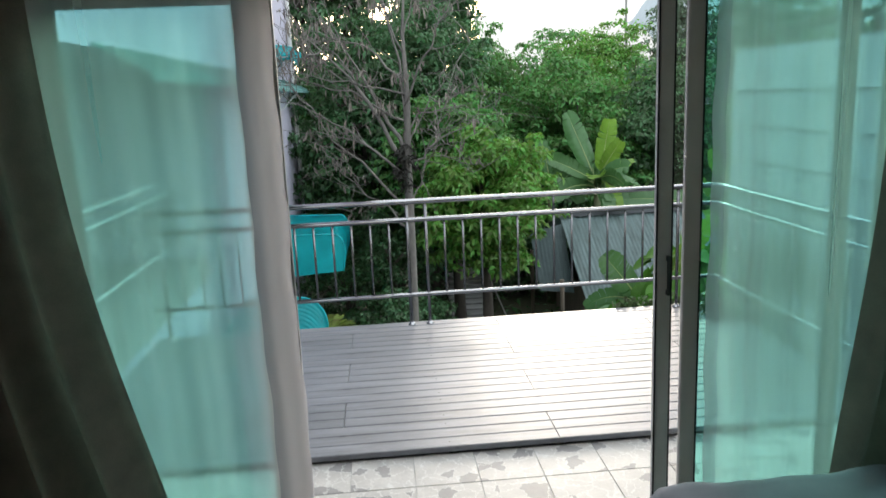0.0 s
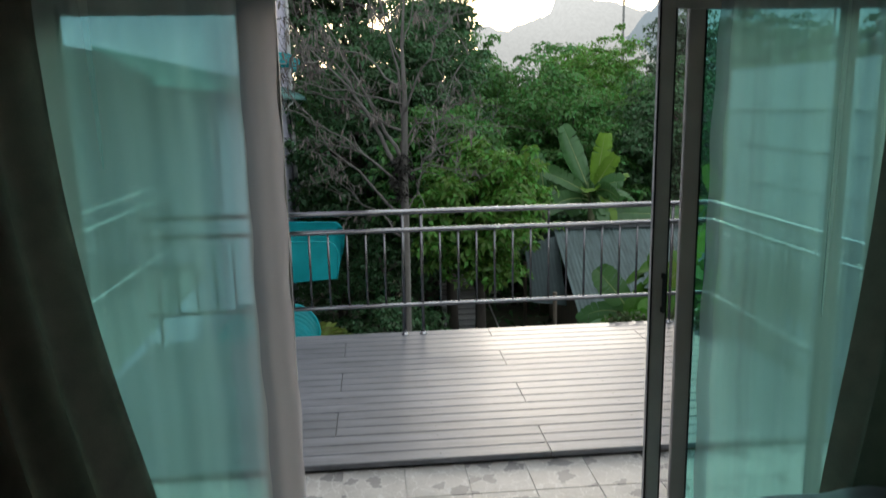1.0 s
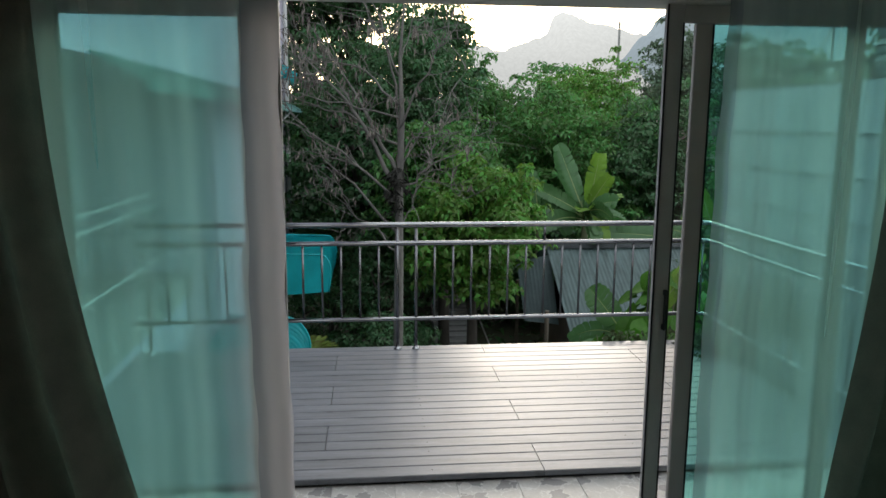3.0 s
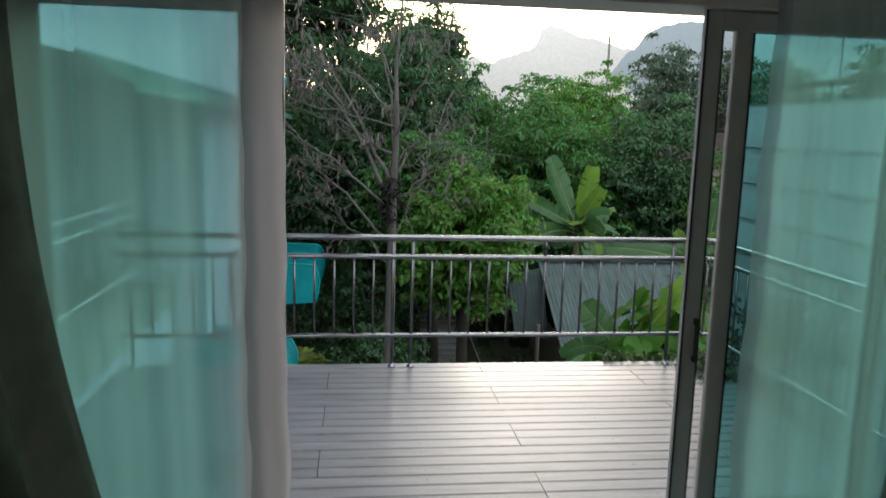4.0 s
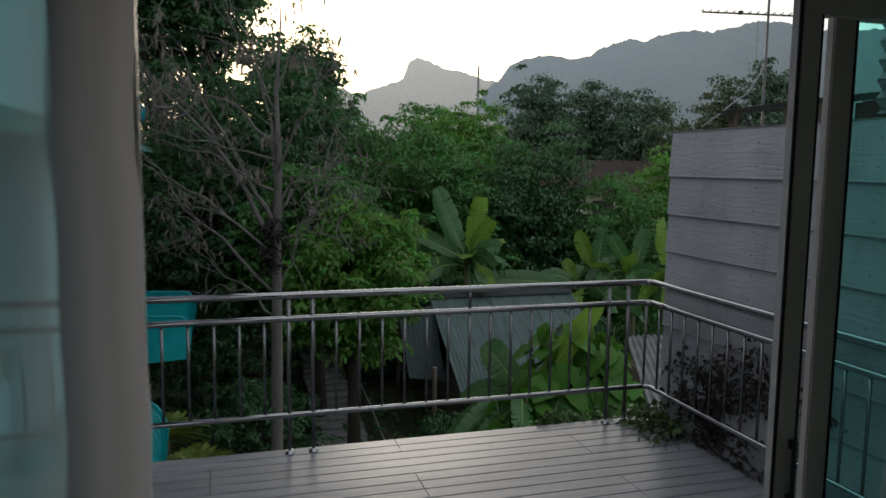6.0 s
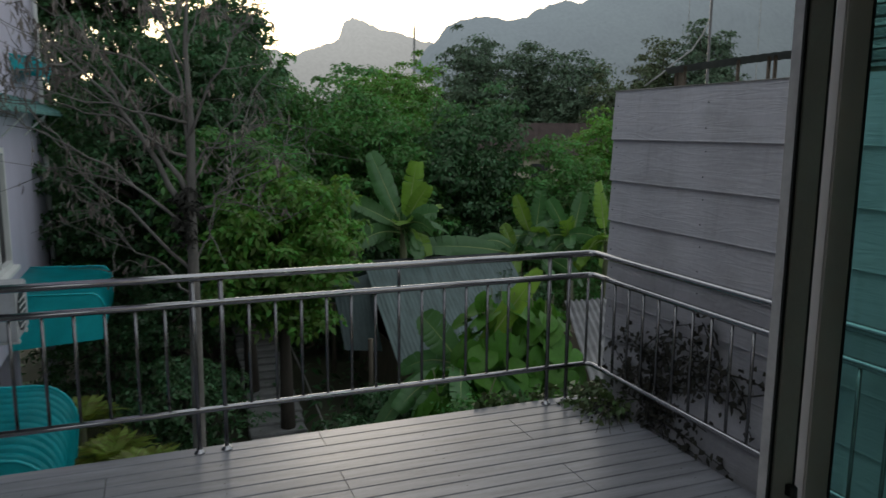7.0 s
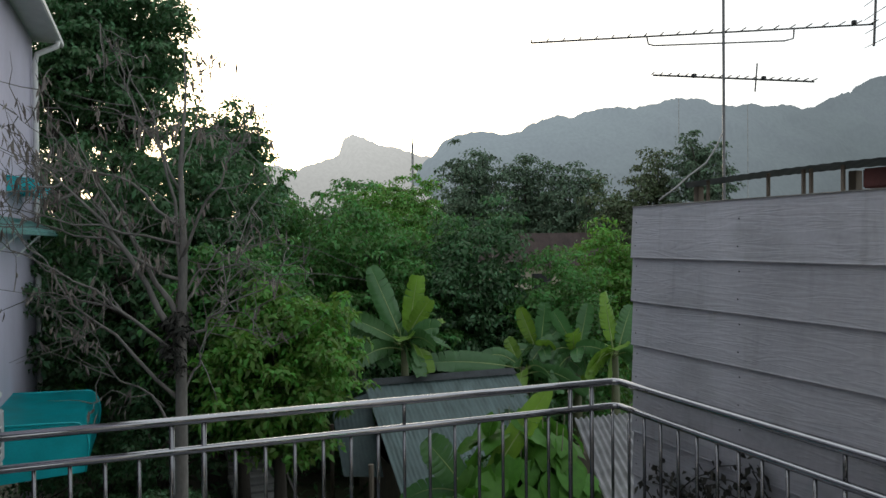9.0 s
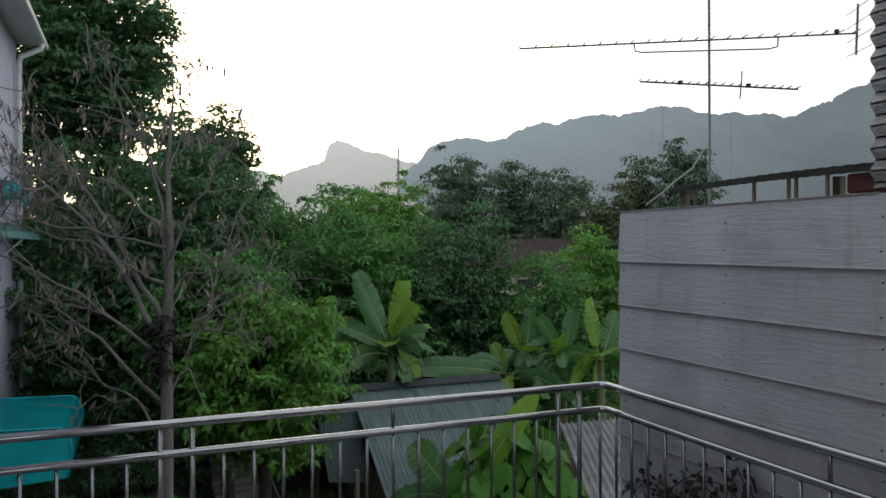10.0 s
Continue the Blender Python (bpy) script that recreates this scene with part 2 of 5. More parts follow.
M_FRAME_DARK = mat("screen_aluminium", (0.58, 0.575, 0.57), 0.42, 0.0, var=0.12, scale=7, fine=140, bump=0.02)
# paler colour stands in for daylight on the stile's side face
M_FRAME_EDGE = mat("daylit_door_edge", (0.78, 0.78, 0.78), 0.45, 0.0, var=0.2, scale=14, fine=90, bump=0.03)
M_GASKET = mat("black_rubber", (0.015, 0.015, 0.015), 0.7, var=0.2)
M_PANE = glass_mat("green_pane", (0.63, 0.972, 0.93))
M_NET = sheer_mat("insect_net", (0.10, 0.10, 0.10), 0.93)
M_SHEER = sheer_mat("white_voile", (0.95, 0.95, 0.94), 0.66, 0.17)
M_HEM = sheer_mat("voile_hem", (0.40, 0.395, 0.425), 0.34, 0.10)
M_DRAPE = mat("brown_drape", (0.20, 0.175, 0.15), 0.9, var=0.25, scale=10, fine=300, bump=0.25, trans=0.30)
M_SHEET = mat("blue_grey_cotton", (0.30, 0.32, 0.36), 0.9, var=0.12, scale=9, fine=350, bump=0.2)
M_WALLIN = mat("room_plaster", (0.84, 0.83, 0.80), 0.85, var=0.08, scale=2, fine=80, bump=0.08)
M_CEIL = mat("ceiling_white", (0.8, 0.79, 0.77), 0.9, var=0.05, scale=2)
M_FLOORIN = mat("room_floor", (0.60, 0.57, 0.52), 0.4, var=0.25, scale=3, stretch=(1, 8, 1))
M_LILAC = mat("lilac_render", (0.51, 0.49, 0.59), 0.85, var=0.14, scale=1.2, fine=30, bump=0.12, stretch=(1, 1, 0.35))
M_WHITE = mat("white_paint", (0.72, 0.72, 0.70), 0.55, var=0.12, scale=4)
M_CASE = mat("aged_case_paint", (0.42, 0.43, 0.44), 0.55, var=0.2, scale=4)
M_VERANDA = mat("veranda_green", (0.33, 0.39, 0.39), 0.8, var=0.2, scale=2)
M_TEAL = mat("teal_sheet", (0.012, 0.52, 0.56), 0.34, var=0.22, scale=3, fine=40, bump=0.05, trans=0.25)
M_AWN = mat("pale_teal_sheet", (0.32, 0.55, 0.52), 0.5, var=0.3, scale=3, fine=40, bump=0.05, trans=0.65)
M_TIN = mat("weathered_tin", (0.16, 0.225, 0.22), 0.5, 0.15, var=0.4, scale=2.0, fine=25, bump=0.1, stretch=(5, 1, 1))
M_TIN_LOOSE = mat("dark_green_tin", (0.075, 0.115, 0.115), 0.5, 0.1, var=0.35, scale=2.5, fine=25, bump=0.1)
M_TIN_PALE = mat("pale_roof_tin", (0.40, 0.40, 0.41), 0.6, 0.1, var=0.35, scale=3, fine=30, bump=0.1)
M_TIN_DARK = mat("old_roof_tin", (0.07, 0.08, 0.085), 0.6, 0.2, var=0.5, scale=3, fine=30, bump=0.1)
M_RUST = mat("red_oxide", (0.10, 0.03, 0.025), 0.7, var=0.4, scale=5)
M_TERRA = mat("terracotta_tile", (0.085, 0.058, 0.052), 0.8, var=0.35, scale=2, fine=14, bump=0.3)
M_CREAM = mat("cream_render", (0.5, 0.44, 0.34), 0.85, var=0.2, scale=2)
M_WOOD = mat("grey_timber", (0.16, 0.13, 0.10), 0.8, var=0.35, scale=8, stretch=(1, 1, 0.2))
M_BARK = mat("pale_bark", (0.165, 0.155, 0.14), 0.9, var=0.4, scale=9, fine=70, bump=0.6, stretch=(1, 1, 0.35))
M_BARK_DARK = mat("dark_bark", (0.05, 0.042, 0.033), 0.95, var=0.4, scale=6, fine=50, bump=0.6, stretch=(1, 1, 0.35))
M_DRY = mat("dry_leaf", (0.20, 0.178, 0.158), 0.85, var=0.4, scale=20, per="island", trans=0.25)
M_LEAF = mat("mid_leaf", (0.080, 0.205, 0.046), 0.5, var=0.25, scale=0.5, fine=6, bump=0, per="island", trans=0.42)
M_LEAF_DARK = mat("dark_leaf", (0.058, 0.140, 0.050), 0.5, var=0.25, scale=0.4, fine=6, bump=0, per="island", trans=0.36)
M_LEAF_LIGHT = mat("light_leaf", (0.120, 0.270, 0.042), 0.5, var=0.25, scale=0.7, fine=6, bump=0, per="island", trans=0.45)
M_LEAF_OLIVE = mat("olive_leaf", (0.075, 0.10, 0.045), 0.6, var=0.25, scale=0.5, fine=6, bump=0, per="island", trans=0.3)
# leaf colour greyed to stand in for haze over the far trees
M_LEAF_HAZED = mat("haze_greyed_leaf", (0.095, 0.145, 0.088), 0.85, var=0.25, scale=0.3, fine=5, bump=0, per="island", trans=0.25)
M_PALM = mat("yellow_palm_leaf", (0.20, 0.26, 0.042), 0.45, var=0.3, scale=3, bump=0, per="island", trans=0.35)
M_BANANA = mat("banana_leaf", (0.070, 0.170, 0.055), 0.36, var=0.2, scale=2, fine=24, bump=0.12, stretch=(1, 1, 1), trans=0.35, per="object")
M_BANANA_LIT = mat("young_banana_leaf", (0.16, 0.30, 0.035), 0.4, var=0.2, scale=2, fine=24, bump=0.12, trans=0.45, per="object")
M_RIB = mat("leaf_rib", (0.25, 0.32, 0.12), 0.5, var=0.2)
M_STEM = mat("banana_stem", (0.10, 0.11, 0.05), 0.6, var=0.45, scale=5, stretch=(1, 1, 0.3))
M_BROAD = mat("broad_leaf", (0.066, 0.185, 0.022), 0.5, spec=0.3, var=0.22, scale=5, fine=30, bump=0.1, trans=0.38, per="object")
M_IVY = mat("creeper_leaf", (0.06, 0.10, 0.03), 0.55, var=0.3, scale=9, per="island", trans=0.2)
M_ROOT = mat("dead_creeper", (0.026, 0.026, 0.02), 0.95, var=0.4, scale=20)
M_SOIL = mat("undergrowth_soil", (0.045, 0.05, 0.026), 0.95, var=0.5, scale=0.6, fine=7, bump=0.6)
M_SLAB = mat("path_slab", (0.24, 0.24, 0.235), 0.85, var=0.35, scale=3, fine=30, bump=0.2, per="object")
M_ALU = mat("antenna_metal", (0.10, 0.10, 0.10), 0.55, 0.4, var=0.3, scale=15)
M_CABLE = mat("grey_cable", (0.3, 0.3, 0.29), 0.7, var=0.2)
M_BLACK = mat("black_plastic", (0.02, 0.02, 0.022), 0.45, var=0.2)
# the haze on both ridges is a glow mixed into the material
M_HILL_FAR = painted_haze_mat("far_ridge", (0.10, 0.12, 0.11), (0.345, 0.35, 0.34), 0.94)
M_HILL = painted_haze_mat("limestone_ridge", (0.075, 0.10, 0.075), (0.206, 0.246, 0.276), 0.76)


# ---------------------------------------------------------------- builders
def thing(name, at, label, category, group="", kind=""):
    """An Empty at the thing's base, which its parts hang on."""
    ob = new(name)
    ob.empty_display_size = 0.1
    ob.location = at
    return tagged(ob, label, category, group, kind)


def root_of(ob):
    while ob.parent:
        ob = ob.parent
    return ob


def part(name, bm, material, parent, label="", smooth=False):
    """A bmesh given in world metres, linked as one mesh under a thing or a part."""
    me = bpy.data.meshes.new(name)
    bm.to_mesh(me)
    bm.free()
    return part_mesh(name, me, material, parent, label, smooth)


def part_mesh(name, me, material, parent, label="", smooth=False):
    if parent is not None:
        me.transform(Matrix.Translation(-root_of(parent).location))
    if material and not me.materials:
        me.materials.append(material)
    if smooth:
        me.polygons.foreach_set("use_smooth", [True] * len(me.polygons))
    ob = new(name, me)
    ob.parent = parent
    return tagged(ob, label) if label else ob


def setting(name, bm, material, label, category, smooth=False):
    """A piece of the setting: one mesh, in world metres."""
    ob = part(name, bm, material, None, "", smooth)
    return tagged(ob, label, category, kind="structure")


def box(bm, x0, x1, y0, y1, z0, z1, bevel=0.0, turn=None):
    r = bmesh.ops.create_cube(bm, size=1.0)
    vs = r["verts"]
    c = Vector(((x0 + x1) / 2, (y0 + y1) / 2, (z0 + z1) / 2))
    bmesh.ops.scale(bm, vec=(x1 - x0, y1 - y0, z1 - z0), verts=vs)
    if bevel:
        es = list({e for v in vs for e in v.link_edges})
        g = bmesh.ops.bevel(bm, geom=es, offset=bevel, segments=2, affect="EDGES")
        vs = list({v for f in g["faces"] for v in f.verts} | {v for v in vs if v.is_valid})
    if turn:
        bmesh.ops.transform(bm, matrix=turn, verts=vs)
    bmesh.ops.translate(bm, vec=c, verts=vs)
    return bm


def boxes(*rows, bevel=0.0):
    bm = bmesh.new()
    for r in rows:
        box(bm, *r, bevel=bevel)
    return bm


def tube(bm, pts, radii, seg=10, cap=True):
    """A round tube along points; radii: one number, or one a point."""
    pts = [Vector(p) for p in pts]
    if not hasattr(radii, "__len__"):
        radii = [radii] * len(pts)
    rings = []
    side = None
    for i, p in enumerate(pts):
        d = (pts[min(i + 1, len(pts) - 1)] - pts[max(i - 1, 0)]).normalized()
        if side is None:
            side = d.orthogonal().normalized()
        side = (side - d * side.dot(d)).normalized()
        up = d.cross(side)
        rings.append([bm.verts.new(p + (side * math.cos(a) + up * math.sin(a)) * radii[i]) for a in (2 * math.pi * k / seg for k in range(seg))])
    for a, b in zip(rings, rings[1:]):
        for k in range(seg):
            bm.faces.new((a[k], a[(k + 1) % seg], b[(k + 1) % seg], b[k]))
    if cap:
        bm.faces.new(rings[0][::-1])
        bm.faces.new(rings[-1])
    return bm


def grid(bm, nu, nv, f, two=0.0):
    """A sheet of nu x nv cells, placed by f(u, v) with u and v from 0 to 1; two: its thickness."""
    vs = [[bm.verts.new(f(i / nu, j / nv)) for j in range(nv + 1)] for i in range(nu + 1)]
    fs = [bm.faces.new((vs[i][j], vs[i + 1][j], vs[i + 1][j + 1], vs[i][j + 1])) for i in range(nu) for j in range(nv)]
    if two:
        bmesh.ops.solidify(bm, geom=fs, thickness=two)
    return bm


def raw_mesh(name, verts, faces):
    me = bpy.data.meshes.new(name)
    me.from_pydata([tuple(v) for v in verts], [], faces)
    return me


def leaves_mesh(name, pos, nrm, size, ratio, rng, droop=0.25):
    """Many small leaves, each of two bent halves, at the places and with the normals given."""
    n = len(pos)
    nrm = nrm / np.linalg.norm(nrm, axis=1, keepdims=True)
    a = np.cross(nrm, rng.normal(size=(n, 3)))
    a /= np.linalg.norm(a, axis=1, keepdims=True)
    b = np.cross(nrm, a)
    s = (size * rng.uniform(0.6, 1.3, n))[:, None]
    w = s * ratio
    tip = pos + a * s - np.array((0, 0, 1)) * s * droop
    v = np.stack([pos, pos + a * s * 0.5 + b * w * 0.5 + nrm * s * 0.08, tip, pos + a * s * 0.5 - b * w * 0.5 + nrm * s * 0.08], axis=1).reshape(-1, 3)
    me = bpy.data.meshes.new(name)
    me.vertices.add(4 * n)
    me.vertices.foreach_set("co", v.ravel())
    me.loops.add(4 * n)
    me.loops.foreach_set("vertex_index", np.arange(4 * n))
    me.polygons.add(n)
    me.polygons.foreach_set("loop_start", np.arange(n) * 4)
    me.polygons.foreach_set("loop_total", np.full(n, 4))
    me.update()
    return me


def crown_points(rng, centre, radius, clumps, per, clump_r, hollow=0.55):
    """Places and normals of leaves that gather in clumps on and in a lumpy ellipsoid."""
    c, r = np.array(centre), np.array(radius)
    d = rng.normal(size=(clumps, 3))
    d /= np.linalg.norm(d, axis=1, keepdims=True)
    lump = np.array([noise.noise(Vector(q * 1.7) + Vector(centre)) for q in d])
    k = (hollow + (1 - hollow) * rng.uniform(0, 1, clumps) ** 0.6) * (1 + 0.5 * lump)
    cl = c + d * r * k[:, None]
    size = clump_r * rng.uniform(0.45, 1.6, clumps)
    o = rng.normal(size=(clumps, per, 3))
    o /= np.linalg.norm(o, axis=2, keepdims=True)
    o[..., 2] = np.abs(o[..., 2]) * 0.9 - 0.25
    reach = rng.uniform(0.45, 1, (clumps, per, 1))
    pos = cl[:, None, :] + o * reach * size[:, None, None] * np.array((1, 1, 0.55))
    nrm = o + np.array((0, 0, 0.55)) + 0.45 * rng.normal(size=o.shape)
    return pos.reshape(-1, 3), nrm.reshape(-1, 3), cl


GROUND = -3.0


def tree(at, top, width, bottom, material, seed, label, clumps=170, per=46, leaf=0.15, clump_r=0.42, bark=None, category="tree", name="tree", depth=None, ratio=0.5, hollow=0.55):
    """A tapered trunk with limbs to the crown's clumps, and a crown of leaves with an uneven outline."""
    rng = np.random.default_rng(seed)
    x, y = at
    th = thing(name, (x, y, GROUND), label, category)
    zc = (top + bottom) / 2
    rad = (width / 2, (depth or width) / 2, (top - bottom) / 2)
    pos, nrm, cl = crown_points(rng, (x, y, zc), rad, clumps, per, clump_r, hollow)
    keep = pos[:, 2] > GROUND + 0.05
    part_mesh("crown", leaves_mesh("crown", pos[keep], nrm[keep], leaf, ratio, rng), material, th)
    bm = bmesh.new()
    r0 = 0.03 + 0.018 * (top - GROUND)
    lean = rng.uniform(-0.3, 0.3, 2)
    high = bottom + (top - bottom) * 0.75
    trunk = [Vector((x + lean[0] * k * k, y + lean[1] * k * k, GROUND - 0.2 + (high - GROUND + 0.2) * k)) for k in (0, 0.2, 0.4, 0.6, 0.8, 1)]
    tube(bm, trunk, [r0 * q for q in (1.25, 1, 0.85, 0.66, 0.45, 0.2)], 8)
    part("trunk", bm, bark or M_BARK_DARK, th, smooth=True)
    for i in rng.choice(len(cl), min(9, len(cl)), replace=False):
        k = rng.uniform(0.35, 0.85)
        a = trunk[0].lerp(trunk[-1], k)
        a.x, a.y = x + lean[0] * k * k, y + lean[1] * k * k
        b = Vector(cl[i])
        if b.z < a.z - 0.8:
            b.z = a.z + 0.3
        mid = a.lerp(b, 0.5) + Vector((0, 0, 0.12 * (b - a).length))
        part("limb", tube(bmesh.new(), [a, mid, b], [r0 * 0.4, r0 * 0.25, r0 * 0.08], 6), bark or M_BARK_DARK, th, smooth=True)
    return th


# ---------------------------------------------------------------- large structure: room and front wall
DOOR_L, DOOR_R, HEAD = -3.66, -0.79, 2.085
setting("ground", grid(bmesh.new(), 60, 60, lambda u, v: (lambda a, b: (a, b, GROUND + (0.12 * noise.noise(Vector((a * 0.3, b * 0.3, 0))) if abs(a) < 40 and abs(b) < 60 else 0.0)))(math.copysign(abs(u * 2 - 1) ** 4 * 3000, u - 0.5), math.copysign(abs(v * 2 - 1) ** 4 * 3000, v - 0.5))), M_SOIL, "dark soil and leaf litter under the trees", "ground")
setting("wall_north", boxes((-4.9, DOOR_L - 0.05, -3.2, -2.95, -0.1, 2.75), (DOOR_R + 0.05, 0.3, -3.2, -2.95, -0.1, 2.75), (DOOR_L - 0.05, DOOR_R + 0.05, -3.2, -2.95, HEAD + 0.06, 2.75)), M_WALLIN, "plastered front wall round the sliding door", "wall")
setting("wall_south", boxes((-4.9, 0.3, -7.4, -7.2, -0.1, 2.75)), M_WALLIN, "plain plastered wall at the back of the room", "wall")
setting("wall_west", boxes((-5.0, -4.9, -7.4, -2.95, -0.1, 2.75)), M_WALLIN, "plain plastered side wall of the room", "wall")
setting("wall_east", boxes((0.3, 0.4, -7.4, -2.95, -3.0, 2.75)), M_WALLIN, "plain plastered side wall of the room", "wall")
setting("floor", boxes((-4.9, 0.3, -7.2, -2.95, -0.16, -0.06)), M_FLOORIN, "pale beige laminate floor of the room", "floor")
setting("ceiling", boxes((-5.0, 0.4, -7.4, -2.95, 2.75, 2.87)), M_CEIL, "plain white ceiling of the room", "ceiling")
setting("balcony_slab", boxes((-4.32, 0.06, -2.95, 0.075, -0.30, -0.085)), M_CONC, "stained concrete balcony slab under the deck", "balcony")

# door frame: head and jambs, with the two tracks
fr = thing("door_frame", (DOOR_L, -3.05, -0.06), "grey aluminium frame of the sliding door in the wall", "door frame", kind="structure")
part("head", boxes((DOOR_L - 0.05, DOOR_R + 0.05, -3.14, -2.96, HEAD - 0.015, HEAD + 0.06), bevel=0.003), M_FRAME, fr)
part("jamb", boxes((DOOR_L - 0.05, DOOR_L, -3.14, -2.96, -0.06, HEAD - 0.015), bevel=0.003), M_FRAME, fr)
part("jamb", boxes((DOOR_R, DOOR_R + 0.05, -3.14, -2.96, -0.06, HEAD - 0.015), bevel=0.003), M_FRAME, fr)
part("sill", boxes((DOOR_L, DOOR_R, -3.14, -2.96, -0.07, -0.045), bevel=0.003), M_FRAME, fr)
for y in (-3.080, -3.055, -3.010):
    part("track", boxes((DOOR_L, DOOR_R, y - 0.004, y + 0.004, -0.045, -0.03)), M_STEEL, fr)


def sliding_panel(x0, x1, y, lead, label, net=False, st=0.046):
    """One aluminium panel with a green pane or an insect net; lead: the side that carries the pull handle, or 0."""
    d = 0.013 if net else 0.011
    z0, z1 = -0.03, HEAD - 0.018
    metal = M_FRAME_DARK if net else M_FRAME
    th = thing("screen_door" if net else "sliding_door", (x0, y, z0), label, "screen door" if net else "sliding door", "screen door panels" if net else "sliding door panels")
    for side, a in ((-1, x0), (1, x1 - st)):
        s = part("stile", boxes((a, a + st, y - d, y + d, z0, z1), bevel=0.003), metal, th)
        e = a if side < 0 else a + st
        if side == lead:
            part("edge_strip", boxes((min(e, e + side * 0.004), max(e, e + side * 0.004), y - d + 0.005, y + d - 0.0025, z0, z1)), M_FRAME_EDGE, s, "edge strip coloured paler for daylight on it")
            part("brush_seal", boxes((min(e, e + side * 0.005), max(e, e + side * 0.005), y - d, y - d + 0.0045, z0, z1)), M_GASKET, s, "black brush seal")
    part("rail", boxes((x0 + st, x1 - st, y - d, y + d, z1 - 0.055, z1), bevel=0.003), metal, th)
    part("rail", boxes((x0 + st, x1 - st, y - d, y + d, z0, z0 + 0.08), bevel=0.003), metal, th)
    if net:
        part("net", boxes((x0 + st - 0.01, x1 - st + 0.01, y - 0.0006, y + 0.0006, z0 + 0.075, z1 - 0.05)), M_NET, th, "fine grey insect net")
    else:
        part("pane", boxes((x0 + st - 0.01, x1 - st + 0.01, y - 0.003, y + 0.003, z0 + 0.075, z1 - 0.05)), M_PANE, th, "green-tinted glass pane")
    for a in (x0 + st, x1 - st - 0.006):
        part("gasket", boxes((a, a + 0.006, y - 0.010, y + 0.010, z0 + 0.08, z1 - 0.055)), M_GASKET, th)
    if lead:
        hx = x0 + st * 0.74 if lead < 0 else x1 - st * 0.74
        h = part("handle", boxes((hx - 0.006, hx + 0.006, y - d - 0.018, y - d - 0.010, 1.01, 1.15), bevel=0.003), M_TIN_DARK, th, "dark slim pull handle")
        part("handle_foot", boxes((hx - 0.005, hx + 0.005, y - d - 0.010, y - d, 1.012, 1.030), (hx - 0.005, hx + 0.005, y - d - 0.010, y - d, 1.130, 1.148)), M_BLACK, h)
    return th


sliding_panel(-1.652, -0.985, -3.080, -1, "grey aluminium insect screen door pushed open", True, 0.048)
sliding_panel(-1.549, -0.80, -3.055, 0, "grey aluminium sliding door panel pushed open, green glass", st=0.056)
sliding_panel(-3.610, -2.925, -3.010, 1, "grey aluminium sliding door panel pushed open, green glass", st=0.065)
sliding_panel(-3.600, -2.864, -3.068, 0, "grey aluminium insect screen door pushed open", True, 0.088)


# ---------------------------------------------------------------- room: curtains and bed
def sheer(x0, x1, y, seed, edge, label):
    """A voile curtain in soft folds; edge: the side whose hem hangs free and wavers."""
    th = thing("sheer_curtain", ((x0 + x1) / 2, y, -0.04), label, "curtain", "sheer curtains")

    def at(u, v, grow=0.0):
        z = -0.03 + v * 2.50
        w = 0.003 * math.sin(z * 9 + seed) + 0.003 * math.sin(z * 23 + 2 * seed) + 0.006 * math.sin(z * 2.3 + seed)
        a, b = x0 + (w if edge < 0 else 0), x1 + (w if edge > 0 else 0)
        x = a + (b - a) * u
        fold = 0.011 * math.sin(u * 17 + seed + 0.4 * math.sin(z * 1.1)) + 0.005 * math.sin(u * 39 + 1.3 * seed + 0.3 * z) + 0.002 * math.sin(u * 90 + z)
        return (x, y + fold + grow, z)
    lo, hi = (0.0, 0.055) if edge < 0 else (0.885, 1.0)
    a0, a1 = (hi, 1.0) if edge < 0 else (0.0, lo)
    part("voile", grid(bmesh.new(), 130, 40, lambda u, v: at(a0 + (a1 - a0) * u, v)), M_SHEER, th, smooth=True)
    part("side_hem", grid(bmesh.new(), 14, 60, lambda u, v: at(lo + (hi - lo) * u, v)), M_HEM, th, "doubled side hem", smooth=True)
    return th


sheer(-3.74, -2.84, -3.265, 1.0, 1, "white voile curtain hanging in soft folds over the glass")
sheer(-1.548, -0.86, -3.265, 2.6, -1, "white voile curtain hanging in soft folds over the glass")


def drape(outer, top_x, low_x, y, seed, label):
    """A heavy curtain whose inner edge flares towards the floor."""
    th = thing("curtain", ((outer + low_x) / 2, y, -0.05), label, "curtain", "heavy curtains")

    def at(u, v):
        z = -0.05 + v * 2.55
        k = max(0.0, (2.0 - z) / 1.45)
        inner = top_x + (low_x - top_x) * min(1.25, k ** 1.5)
        x = outer + (inner - outer) * u
        d = (1 - u) * abs(inner - outer)
        f = 0.08 * math.sin(d * (36 + 3 * math.sin(seed)) + seed + 0.9 * k) * min(1, 0.35 + d * 6) + 0.005 * math.sin(d * 83 + 2 * seed + 0.6 * k)
        return (x + 0.006 * math.sin(z * 3.1 + seed), y + f * (0.5 + 0.5 * k) + 0.012 * math.sin(z * 4 + d * 9), z)
    part("cloth", grid(bmesh.new(), 190, 44, at), M_DRAPE, th, smooth=True)
    part("heading", grid(bmesh.new(), 190, 2, lambda u, v: (lambda p: (p[0], p[1] - 0.004, p[2]))(at(u, 0.965 + 0.035 * v))), M_DRAPE, th, "doubled heading tape", smooth=True)


drape(-4.55, -3.455, -3.268, -3.39, 0.3, "dark brown heavy curtain drawn aside, flaring to the floor")
